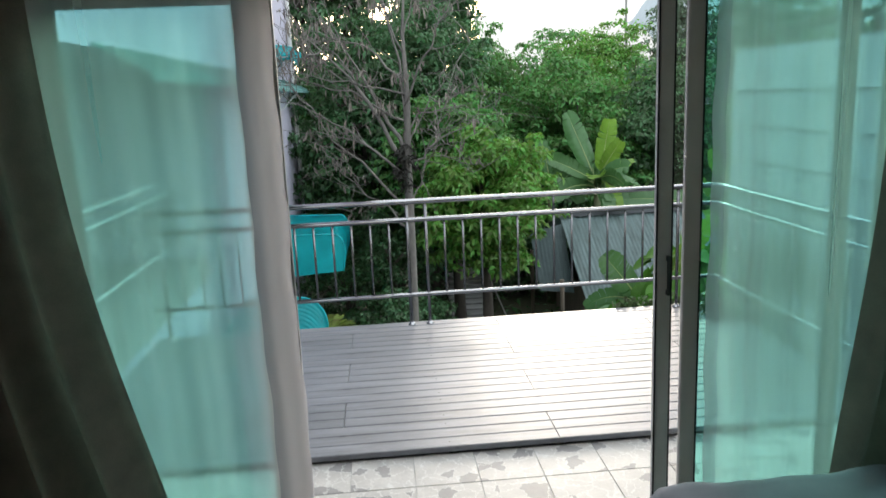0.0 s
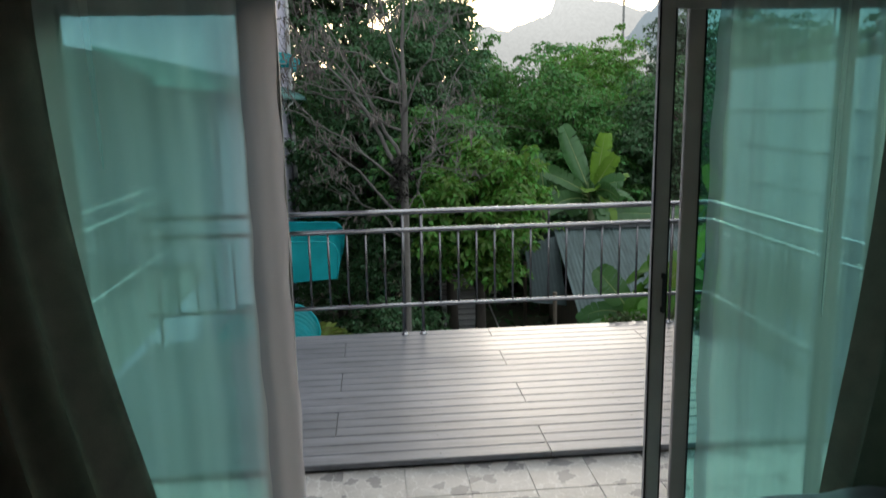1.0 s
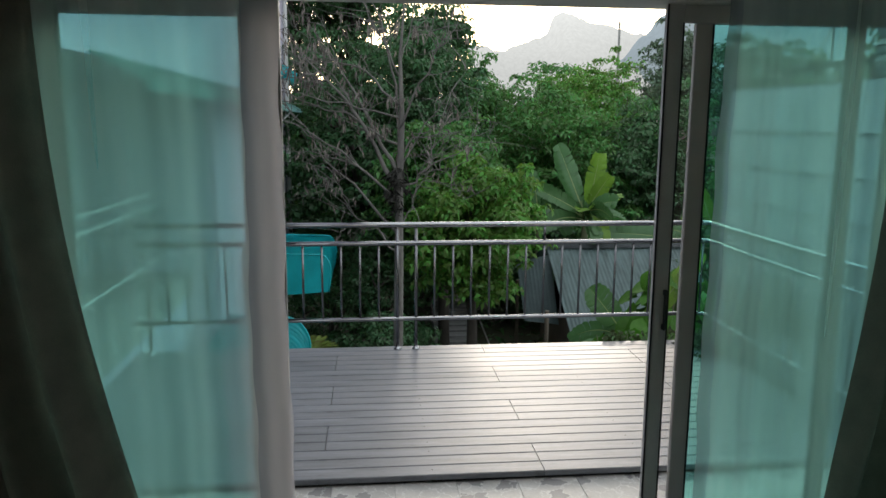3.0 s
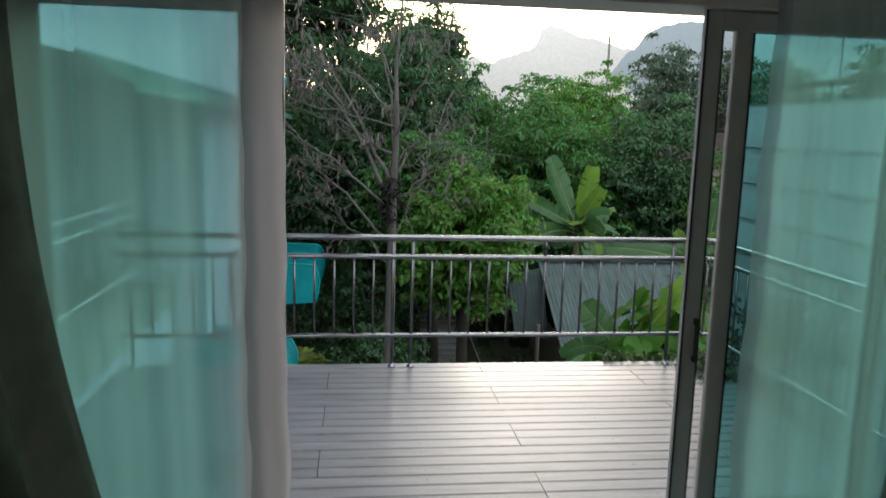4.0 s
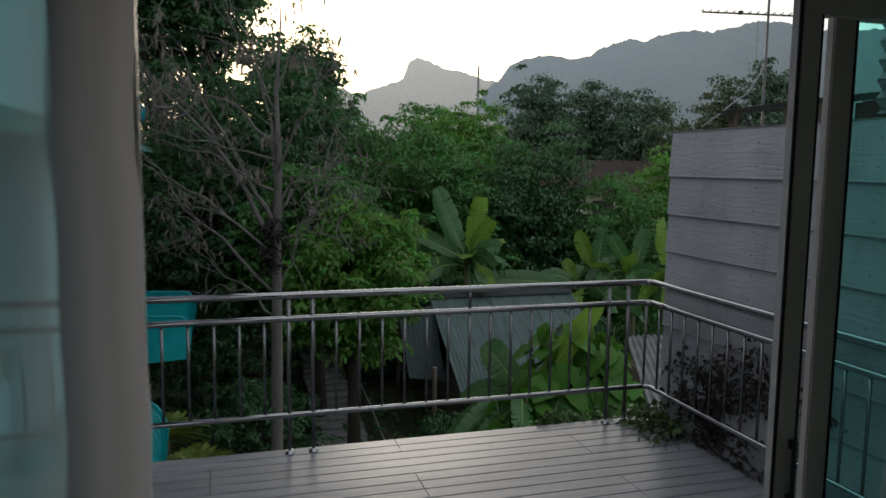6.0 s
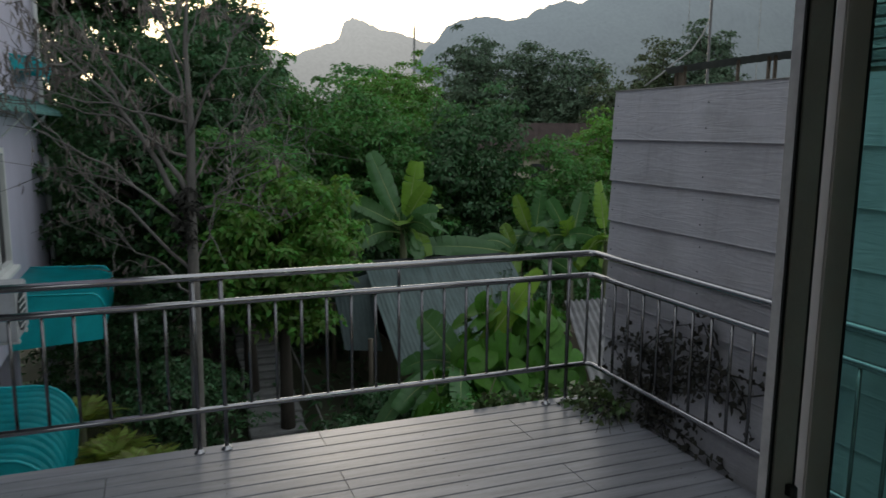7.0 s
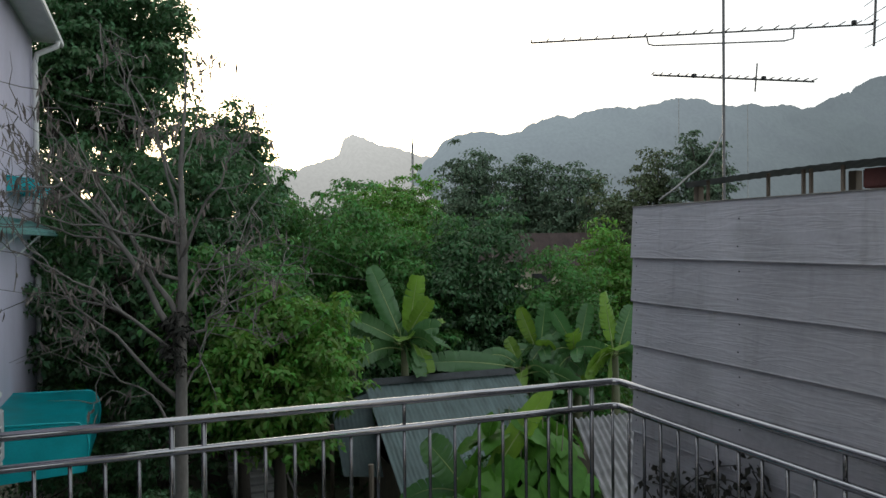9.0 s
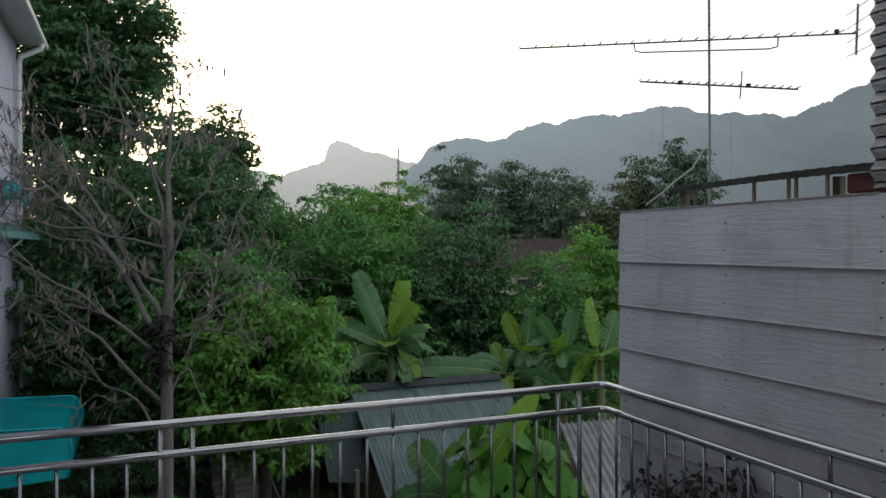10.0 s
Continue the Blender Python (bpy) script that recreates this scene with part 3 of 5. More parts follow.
drape(-0.15, -1.05, -1.165, -3.39, 1.9, "dark brown heavy curtain drawn aside by the bed")

bed = thing("bed", (-1.0, -4.5, -0.06), "bed with a crumpled blue-grey fitted sheet", "bed")


def mattress(u, v):
    """The top and sides of a soft block with creases."""
    x0, x1, y0, y1, z1 = -1.80, 0.2, -5.45, -3.445, 0.527
    r = 0.045
    def soft(q, a, b):
        q = q * 2 - 1
        s = math.copysign(min(1, abs(q) * 1.12), q)
        drop = max(0, abs(q) * 1.12 - 1) / 0.12
        return (a + b) / 2 + s * (b - a) / 2, drop
    x, dx = soft(u, x0, x1)
    y, dy = soft(v, y0, y1)
    near = min(x - x0, x1 - x, y - y0, y1 - y)
    z = z1 - 0.05 * max(0, 1 - near / r) ** 2 - 0.24 * max(dx, dy)
    z += 0.020 * noise.noise(Vector((x * 3 + y * 5, y * 11 - x * 6, 0))) + 0.009 * abs(noise.noise(Vector((x * 5 + y * 3, y * 16 - x * 4, 4)))) + 0.004 * noise.noise(Vector((x * 14, y * 23, 1)))
    return (x, y, z)


part("mattress", grid(bmesh.new(), 80, 80, mattress), M_SHEET, bed, smooth=True)
part("base", boxes((-1.74, 0.16, -5.41, -3.54, 0.05, 0.30), bevel=0.01), M_DRAPE, bed)
for x in (-1.66, 0.08):
    for y in (-5.32, -3.63):
        part("leg", boxes((x - 0.03, x + 0.03, y - 0.03, y + 0.03, -0.06, 0.05), bevel=0.004), M_WOOD, bed)


# ---------------------------------------------------------------- balcony
PITCH, X0 = 0.139, -2.253      # baluster spacing and the place of one railing post
Z_TOP, Z_MID, Z_LOW = 0.95, 0.812, 0.235
L_END, B_END = -4.30, -2.95    # where the railing meets the house next door and the front wall


def railing():
    th = thing("railing", (0, 0, 0), "polished stainless steel tube railing on the balcony edge", "railing")
    for name, z, r in (("top_rail", Z_TOP, 0.0205), ("middle_rail", Z_MID, 0.0185), ("bottom_rail", Z_LOW, 0.016)):
        c = 0.05
        bend = [(-c + c * math.sin(a), -c + c * math.cos(a), z) for a in (math.pi / 2 * k / 6 for k in range(7))]
        part(name, tube(bmesh.new(), [(L_END, 0, z), (-2.0, 0, z), *bend, (0, -1.5, z), (0, B_END, z)], r, 14), M_STEEL, th, smooth=True)
    bal = tube(bmesh.new(), [(0, 0, Z_LOW), (0, 0, Z_MID)], 0.0085, 10)
    bal_me = bpy.data.meshes.new("baluster")
    bal.to_mesh(bal_me)
    bal.free()
    bal_me.materials.append(M_STEEL_DARKENED)
    post_me = bpy.data.meshes.new("post")
    bm = tube(bmesh.new(), [(0, 0, 0.0), (0, 0, Z_TOP)], 0.0125, 12)
    bm.to_mesh(post_me)
    bm.free()
    post_me.materials.append(M_STEEL_DARKENED)
    fl_me = bpy.data.meshes.new("flange")
    bm = tube(bmesh.new(), [(0, 0, 0), (0, 0, 0.006), (0, 0, 0.010), (0, 0, 0.024)], [0.030, 0.030, 0.019, 0.016], 16)
    bm.to_mesh(fl_me)
    bm.free()
    fl_me.materials.append(M_STEEL)
    st_me = bpy.data.meshes.new("stub")
    bm = tube(bmesh.new(), [(0, 0, Z_MID), (0, 0, Z_TOP)], 0.0095, 10)
    bm.to_mesh(st_me)
    bm.free()
    st_me.materials.append(M_STEEL_DARKENED)
    for me in (bal_me, post_me, fl_me, st_me):
        me.polygons.foreach_set("use_smooth", [len(p.vertices) == 4 for p in me.polygons])

    def put(name, me, x, y, under=th):
        o = new(name, me)
        o.parent = under
        o.location = (x, y, 0) if under is th else (0, 0, 0)
        return o
    spots = [(X0 + PITCH * k, 0.0, k) for k in range(-14, 17)] + [(0.0, -0.115 - PITCH * k, 100 + k) for k in range(20)]
    for x, y, k in spots:
        if k in (-1, 0, 14, 15, -14, 118, 119):
            p = put("post", post_me, x, y)
            put("flange", fl_me, x, y, p)
        else:
            put("baluster", bal_me, x, y)
            if k in (7, -8, 110):
                put("stub", st_me, x, y)


railing()

# next door's house, with its veranda and awnings
HX = -4.32
house = thing("house", (-6.5, 4.0, GROUND), "lilac rendered two-storey house with teal awnings", "house")
W_Y0, W_Y1 = 5.4, 6.8
for y0, y1, z0, z1 in ((3.2, W_Y0, -1.05, 2.10), (W_Y1, 10.6, -1.05, 2.10), (W_Y0, W_Y1, -1.05, -0.05), (W_Y0, W_Y1, 1.45, 2.10), (-2.92, 10.6, 2.10, 5.25)):
    part("wall", boxes((-9, HX, y0, y1, z0, z1)), M_LILAC, house)
part("undercroft_wall", boxes((-9, HX - 2.2, 3.2, 10.6, GROUND, -1.05)), M_CONC, house, "grey concrete wall behind the open ground floor")
for y in (3.32, 6.9, 10.45):
    part("pillar", boxes((HX - 0.24, HX - 0.02, y - 0.11, y + 0.11, GROUND, -1.05), bevel=0.008), M_LILAC, house)
part("veranda_wall", boxes((-9, -6.3, -2.92, 3.2, GROUND, 2.10)), M_VERANDA, house, "grey-green wall at the back of the veranda")
part("veranda_floor", boxes((-6.3, HX - 0.32, -2.92, 3.2, -0.25, -0.02)), M_CONC, house)
part("skirt_wall", boxes((-6.3, HX - 0.34, -2.92, 3.2, GROUND, -0.25)), M_LILAC, house)
# white colour on thin rails stands in for sky glints along the steel
vr = part("veranda_rail", tube(bmesh.new(), [(-4.86, -2.6, 0.95), (-4.86, 3.2, 0.95)], 0.012, 10), M_WHITE, house, "veranda railing coloured white for its sky glints", smooth=True)
part("middle_rail", tube(bmesh.new(), [(-4.86, -2.6, 0.81), (-4.86, 3.2, 0.81)], 0.011, 10), M_WHITE, vr, smooth=True)
part("bottom_rail", tube(bmesh.new(), [(-4.86, -2.6, 0.235), (-4.86, 3.2, 0.235)], 0.011, 10), M_WHITE, vr, smooth=True)
for k in range(40):
    part("baluster", tube(bmesh.new(), [(-4.86, -2.5 + k * 0.14, -0.02 if k % 10 == 0 else 0.235), (-4.86, -2.5 + k * 0.14, 0.81)], 0.0085, 6), M_STEEL, vr)
for x in (-6.29,):
    for y in (-0.6, 1.5):
        d = part("shutter", boxes((x, x + 0.05, y, y + 0.85, -0.02, 1.95), bevel=0.005), M_BLACK, house, "dark closed veranda door")
        part("handle", boxes((x + 0.05, x + 0.08, y + 0.74, y + 0.77, 0.95, 1.05)), M_STEEL, d)
win = part("window", boxes((HX - 0.08, HX + 0.03, W_Y0, W_Y1, -0.05, 0.02), (HX - 0.08, HX + 0.03, W_Y0, W_Y1, 1.38, 1.45), (HX - 0.08, HX + 0.03, W_Y0, W_Y0 + 0.06, 0.02, 1.38), (HX - 0.08, HX + 0.03, W_Y1 - 0.06, W_Y1, 0.02, 1.38), (HX - 0.06, HX + 0.02, 6.07, 6.13, 0.02, 1.38)), M_WHITE, house, "white window frame")
for a, b in ((W_Y0 + 0.06, 6.07), (6.13, W_Y1 - 0.06)):
    part("pane", boxes((HX - 0.04, HX - 0.034, a, b, 0.02, 1.38)), M_BLACK, win, "dark glass")
part("sill", boxes((HX, HX + 0.10, W_Y0 - 0.1, W_Y1 + 0.1, -0.12, -0.055), bevel=0.01), M_WHITE, win)
part("roof", grid(bmesh.new(), 60, 6, lambda u, v: (HX + 0.42 - v * 3.2, -2.9 + u * 13.7, 5.26 + v * 1.5 + 0.02 * math.sin(u * 300)), 0.03), M_TIN, house)
part("soffit", boxes((HX, HX + 0.36, -2.9, 10.75, 5.20, 5.235)), M_WHITE, house)
gut = part("gutter", boxes((HX + 0.36, HX + 0.46, -2.9, 10.8, 5.14, 5.25), bevel=0.015), M_WHITE, house, "white roof gutter")
part("downpipe", tube(bmesh.new(), [(HX + 0.41, 10.35, 5.15), (HX + 0.40, 10.35, 5.06), (HX + 0.10, 10.35, 4.90), (HX + 0.07, 10.35, 4.75), (HX + 0.07, 10.35, GROUND)], 0.045, 10), M_WHITE, gut, "white downpipe", smooth=True)


def flat_awning(y0, y1, z_out, z_in, out, material, label):
    """A shallow lean-to of corrugated sheet on the house's wall, on brackets."""
    a = part("awning", grid(bmesh.new(), int((y1 - y0) * 26), 3, lambda u, v: (HX + out * (1 - v), y0 + u * (y1 - y0), z_out + v * (z_in - z_out) + 0.018 * math.sin(u * (y1 - y0) * 46)), 0.0012), material, house, label)
    part("edge_strip", boxes((HX + out - 0.02, HX + out + 0.012, y0, y1, z_out - 0.05, z_out - 0.012)), M_AWN, a)
    n = max(2, int((y1 - y0) / 1.6))
    for k in range(n + 1):
        y = y0 + 0.05 + (y1 - y0 - 0.1) * k / n
        if y < 3.3:
            continue
        part("bracket", tube(bmesh.new(), [(HX + 0.01, y, z_out - 0.35), (HX + out * 0.9, y, z_out - 0.03)], 0.014, 6), M_WHITE, a)


def arch_awning(y0, y1, z_top, drop, out, label, ribs, flat=0.55):
    """A quarter-round awning whose ribs bend over its outer edge."""
    def at(u, v):
        s = 1 + 0.062 * math.cos(u * ribs * 2 * math.pi)
        if v < 0.35:
            x, z = HX + (out * flat) * (v / 0.35), z_top - 0.03 * (v / 0.35)
        elif v < 0.8:
            a = (v - 0.35) / 0.45 * math.pi / 2
            x, z = HX + out * flat + out * (1 - flat) * math.sin(a), z_top - 0.03 - drop * 0.5 * (1 - math.cos(a))
        else:
            x, z = HX + out * (1 - 0.04 * (v - 0.8) / 0.2), z_top - 0.03 - drop * (0.5 + 0.5 * (v - 0.8) / 0.2)
        return (HX + (x - HX) * s, y0 + u * (y1 - y0), z_top + (z - z_top) * 1 + (s - 1) * 1.5)
    a = part("awning", grid(bmesh.new(), max(4, ribs * 8), 22, at, 0.008), M_TEAL, house, label, smooth=True)
    for y in (y0, y1):
        part("end_bow", tube(bmesh.new(), [Vector(at((y - y0) / (y1 - y0), k / 14)) for k in range(15)], 0.014, 6), M_TEAL, a, smooth=True)
    for y in (y0, y1):
        u = (y - y0) / (y1 - y0)
        rim = [Vector(at(u, k / 20)) for k in range(21)] + [Vector((HX, y, z_top - drop))]
        bm = bmesh.new()
        face = bm.faces.new([bm.verts.new(p) for p in rim])
        back = bmesh.ops.extrude_face_region(bm, geom=[face])
        bmesh.ops.translate(bm, vec=(0, 0.012 if y == y0 else -0.012, 0), verts=[g for g in back["geom"] if isinstance(g, bmesh.types.BMVert)])
        part("end_panel", bm, M_TEAL, a)
    part("strut", tube(bmesh.new(), [(HX, y1 - 0.1, z_top - drop), (HX + out * 0.9, y1 - 0.1, z_top - drop * 0.85)], 0.014, 6), M_WHITE, a)
    part("strut", tube(bmesh.new(), [(HX, y0 + 0.1, z_top - drop), (HX + out * 0.9, y0 + 0.1, z_top - drop * 0.85)], 0.014, 6), M_WHITE, a)


flat_awning(-0.50, 10.6, 1.93, 2.12, 0.36, M_AWN, "pale teal corrugated awning along the wall")
arch_awning(8.0, 9.4, 2.60, 0.12, 0.34, "small arched teal awning", 6)
arch_awning(1.9, 3.6, -0.74, 0.75, 0.92, "ribbed teal arched awning low on the house", 11, 0.66)
arch_awning(6.2, 8.25, -0.43, 0.60, 1.05, "plain teal boxy canopy low on the house", 0, 0.86)


def ac_unit(y, z):
    th = thing("air_conditioner", (HX + 0.2, y, z), "grey-white outdoor air conditioner unit on wall brackets", "air conditioner", "outdoor units")
    part("case", boxes((HX + 0.06, HX + 0.36, y - 0.38, y + 0.38, z, z + 0.54), bevel=0.015), M_CASE, th)
    g = part("grille", tube(bmesh.new(), [(HX + 0.36, y - 0.08, z + 0.27), (HX + 0.375, y - 0.08, z + 0.27)], 0.21, 24), M_BLACK, th, "black round fan grille")
    for k in range(5):
        part("slat", boxes((HX + 0.376, HX + 0.382, y - 0.28, y + 0.12, z + 0.12 + k * 0.07, z + 0.13 + k * 0.07)), M_WHITE, g)
    for q in (-0.25, 0.25):
        part("bracket", boxes((HX, HX + 0.36, y + q - 0.02, y + q + 0.02, z - 0.05, z), bevel=0.004), M_WHITE, th)


ac_unit(5.05, -0.52)

# grey-lilac boarded screen wall beside the balcony
WX, WY0, WY1 = 0.085, -2.95, -0.03
scr = tagged(part("screen_wall", boxes((WX + 0.022, WX + 0.14, WY0, WY1, GROUND, 1.930)), M_CONC, None), "grey-lilac painted lap boards on a balcony screen wall", "wall", kind="structure")
scr.name = "wall_screen"

clad = thing("cladding", (WX, -2.3, 1.95), "grey corrugated metal cladding above the boarded wall", "cladding", kind="structure")
part("sheet", grid(bmesh.new(), 4, 170, lambda u, v: (WX + 0.03 + 0.014 * math.sin(v * 2 * math.pi * 17), WY0 + u * (1.350), 1.965 + v * 1.45), 0.003), M_TIN_PALE, clad, smooth=True)
part("batten", boxes((WX + 0.05, WX + 0.12, -2.9, -2.83, 1.945, 3.4), (WX + 0.05, WX + 0.12, -1.80, -1.73, 1.945, 3.4)), M_WOOD, clad)


# ---------------------------------------------------------------- garden: the dead tree by the railing
EYE9, F9, R9 = (-2.445, -3.59), (0.3606, 0.9327), (0.9327, -0.3606)     # the doorway's view over the garden: eye, ahead, right


def dead_tree():
    rng = np.random.default_rng(5)
    x, y = -2.25, 3.0
    th = thing("dead_tree", (x, y, GROUND), "nearly bare pale-barked tree hung with curled dry leaves", "tree")
    ts = [(x - 0.05, y, GROUND - 0.2), (x - 0.03, y, -1.6), (x - 0.01, y, 0.0), (x, y, 1.0), (x + 0.03, y, 1.7), (x + 0.01, y, 2.4), (x + 0.06, y, 3.0), (x + 0.05, y, 3.5)]
    tube_r = [0.072, 0.062, 0.053, 0.043, 0.031, 0.020, 0.010, 0.003]
    part("trunk", tube(bmesh.new(), ts, tube_r, 12), M_BARK, th, smooth=True)
    # start height, reach to the side, rise, bow (above 0: climbs first, then levels), start radius
    limbs = [(0.92, -1.35, 1.55, 0.55, 0.031), (1.05, -1.15, 1.95, 0.2, 0.028), (0.42, -1.55, 1.5, 0.1, 0.019), (0.80, -1.75, 0.85, 0.3, 0.018), (0.45, 0.58, 0.52, 0.0, 0.013),
             (0.95, 0.90, 0.65, -0.35, 0.017), (1.35, -0.45, 1.85, 0.2, 0.021), (1.6, 0.48, 1.4, 0.15, 0.016), (1.9, -1.5, 0.55, 0.9, 0.016), (1.45, -1.7, 0.35, 0.5, 0.016),
             (1.3, 0.95, 0.55, 0.3, 0.013), (0.2, -1.1, 0.55, 0.0, 0.014), (2.2, -0.85, 1.1, 0.3, 0.013), (2.2, 0.3, 1.0, 0.2, 0.011), (1.75, -1.55, 0.45, 0.2, 0.014), (1.15, 0.5, 1.1, 0.3, 0.012)]
    twigs, spots = bmesh.new(), []

    def bent(a, dx, dz, bow, n, wob):
        """Points of a branch that sways as it grows; dx runs along the balcony's view of it."""
        pts, sway, away = [Vector(a)], Vector((0, 0, 0)), rng.normal(0, 0.25)
        for k in range(1, n + 1):
            q = k / n
            sway += Vector(rng.normal(0, wob, 3))
            pts.append(Vector(a) + Vector((R9[0] * dx * q, R9[1] * dx * q + away * q, dz * (q + bow * q * (1 - q)))) + sway)
        return pts

    def between(pts, k):
        i = min(len(pts) - 2, int(k * (len(pts) - 1)))
        return pts[i].lerp(pts[i + 1], k * (len(pts) - 1) - i)
    for z0, dx, dz, bow, r in limbs:
        pts = bent((x, y, z0), dx * 0.9, dz, bow, 9, 0.034)
        part("limb", tube(bmesh.new(), pts, [r * (1 - 0.85 * (i / 9) ** 0.8) for i in range(10)], 7), M_BARK, th, smooth=True)
        arms = [pts]
        for _ in range(3):
            p = between(pts, rng.uniform(0.25, 0.8))
            arm = bent(p, dx * rng.uniform(0.15, 0.5) + rng.normal(0, 0.15), rng.uniform(-0.1, 0.65), rng.uniform(-0.4, 0.6), 6, 0.03)
            tube(twigs, arm, [r * 0.42 * (1 - 0.8 * i / 6) for i in range(7)], 5)
            arms.append(arm)
        for arm in arms:
            for _ in range(5):
                p = between(arm, rng.uniform(0.25, 1))
                tw = bent(p, rng.normal(0.1 * dx, 0.25), rng.normal(0.12, 0.2), rng.uniform(-1, 1), 4, 0.016)
                tube(twigs, tw, [0.0055, 0.0045, 0.0035, 0.0025, 0.0015], 4)
                spots += [tuple(between(tw, rng.uniform(0.3, 1))) for _ in range(3)]
    tagged(part("branchwork", twigs, M_BARK, th), kind="stuff")
    spots = np.array(spots)
    # curled leaves hang straight down in small bunches
    verts, faces = [], []
    for s in spots:
        if (s[0] > x + 0.2 and rng.random() > 0.35) or rng.random() > (0.15 if s[2] > 2.9 else 0.20 + 0.14 * s[2]):
            continue
        for _ in range(rng.integers(1, 5)):
            L, w, t = rng.uniform(0.05, 0.115), rng.uniform(0.006, 0.016), rng.uniform(0, 6.28)
            a = np.array((math.cos(t), math.sin(t), 0))
            o = s + rng.normal(0, 0.03, 3)
            sway = rng.normal(0, 0.03, 3)
            base = len(verts)
            for k, f in ((0, 0.2), (0.4, 1), (0.75, 0.8), (1, 0.05)):
                c = o + np.array((0, 0, -L * k)) + sway * k
                curl = np.array((-a[1], a[0], 0)) * w * 0.9 * math.sin(k * 3)
                verts += [c - a * w * f + curl, c + curl * 0.2, c + a * w * f + curl]
            for k in range(3):
                for h in (0, 1):
                    i = base + k * 3 + h
                    faces.append((i, i + 1, i + 4, i + 3))
    part_mesh("dry_leaves", raw_mesh("dry_leaves", verts, faces), M_DRY, th, "curled grey-brown dry leaves")
    knot = crown_points(rng, (x - 0.03, y, 0.95), (0.10, 0.10, 0.28), 26, 26, 0.07)
    part_mesh("leaf_nest", leaves_mesh("leaf_nest", knot[0], knot[1], 0.07, 0.4, rng), M_ROOT, th, "dark tangle of litter in the fork")


dead_tree()

# ---------------------------------------------------------------- garden: green trees


def spot(side, far):
    """A place in the garden: metres to the side of and ahead along the doorway's view line."""
    return (EYE9[0] + F9[0] * far + R9[0] * side, EYE9[1] + F9[1] * far + R9[1] * side)


GREEN = "leafy green garden tree with a dense crown"
SHRUB = "dark green shrub under the trees"
HAZY = "distant tree with leaf colour greyed for haze"
# side slope, top slope, distance, width slope, bottom z, material, clumps, leaf, label, how hollow
TREES = [
    (-0.49, 0.40, 17, 0.25, 3.2, M_LEAF_DARK, 330, 0.17, "tall dark tree with sky showing between its leaves", 0.15),
    (-0.425, 0.38, 17.5, 0.17, 3.9, M_LEAF_DARK, 190, 0.17, "tall dark tree with a rounded dense crown", 0.15),
    (-0.295, 0.175, 16.5, 0.115, 2.6, M_LEAF_DARK, 110, 0.16, "dark spreading tree with thin outer branches", 0.2),
    (-0.40, 0.160, 13.5, 0.30, -2.5, M_LEAF_DARK, 380, 0.16, GREEN, 0.4),
    (-0.47, 0.115, 16, 0.22, -2.5, M_LEAF_DARK, 260, 0.16, GREEN, 0.3),
    (-0.34, 0.110, 16.8, 0.20, -2.5, M_LEAF_DARK, 260, 0.16, GREEN, 0.3),
    (-0.315, 0.118, 14.5, 0.16, -2.6, M_LEAF_DARK, 280, 0.15, GREEN, 0.4),
    (-0.27, -0.01, 12.0, 0.20, -1.0, M_LEAF, 230, 0.15, GREEN, 0.5),
    (-0.22, -0.06, 10.5, 0.18, -1.3, M_LEAF_LIGHT, 200, 0.15, "light green bushy tree", 0.35),
    (-0.17, 0.065, 19, 0.18, -2.5, M_LEAF, 260, 0.17, GREEN, 0.5),
    (-0.23, 0.085, 21, 0.16, -2.5, M_LEAF, 230, 0.18, GREEN, 0.5),
    (-0.065, 0.095, 27, 0.12, -1.0, M_LEAF_LIGHT, 220, 0.19, "yellow-green tree top above the others", 0.45),
    (-0.10, 0.035, 17, 0.19, -2.7, M_LEAF, 280, 0.16, GREEN, 0.5),
    (0.035, 0.040, 17.5, 0.15, -2.7, M_LEAF_DARK, 300, 0.16, "dark green tree hung with creepers", 0.5),
    (-0.02, 0.02, 19, 0.14, -2.7, M_LEAF, 240, 0.16, GREEN, 0.5),
    (0.045, 0.13, 42, 0.085, 0, M_LEAF_HAZED, 150, 0.24, HAZY, 0.1),
    (0.115, 0.115, 44, 0.075, 0, M_LEAF_HAZED, 140, 0.24, HAZY, 0.1),
    (0.18, 0.10, 42, 0.09, 0, M_LEAF_HAZED, 150, 0.24, HAZY, 0.1),
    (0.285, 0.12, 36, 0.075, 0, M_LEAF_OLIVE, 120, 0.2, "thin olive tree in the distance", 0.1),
    (0.355, 0.14, 34, 0.075, 2.0, M_LEAF_HAZED, 110, 0.2, "dark feathery tree top in the distance", 0.1),
    (0.23, 0.065, 33, 0.09, -1, M_LEAF_OLIVE, 130, 0.2, "olive tree with bare twigs in the distance", 0.4),
    (0.155, -0.03, 17, 0.13, -2.7, M_LEAF, 250, 0.14, GREEN, 0.5),
    (0.225, 0.015, 19, 0.11, -2.7, M_LEAF_LIGHT, 230, 0.15, "light green bushy tree", 0.5),
    (0.05, -0.09, 17.6, 0.17, -2.8, M_LEAF_DARK, 230, 0.14, SHRUB, 0.5),
    (-0.14, -0.115, 15.6, 0.13, -2.9, M_LEAF_DARK, 190, 0.14, SHRUB, 0.5),
    (0.36, -0.02, 22, 0.16, -2.7, M_LEAF, 220, 0.16, GREEN, 0.5),
    (-0.52, 0.02, 15, 0.16, -2.7, M_LEAF, 200, 0.16, GREEN, 0.5),
]
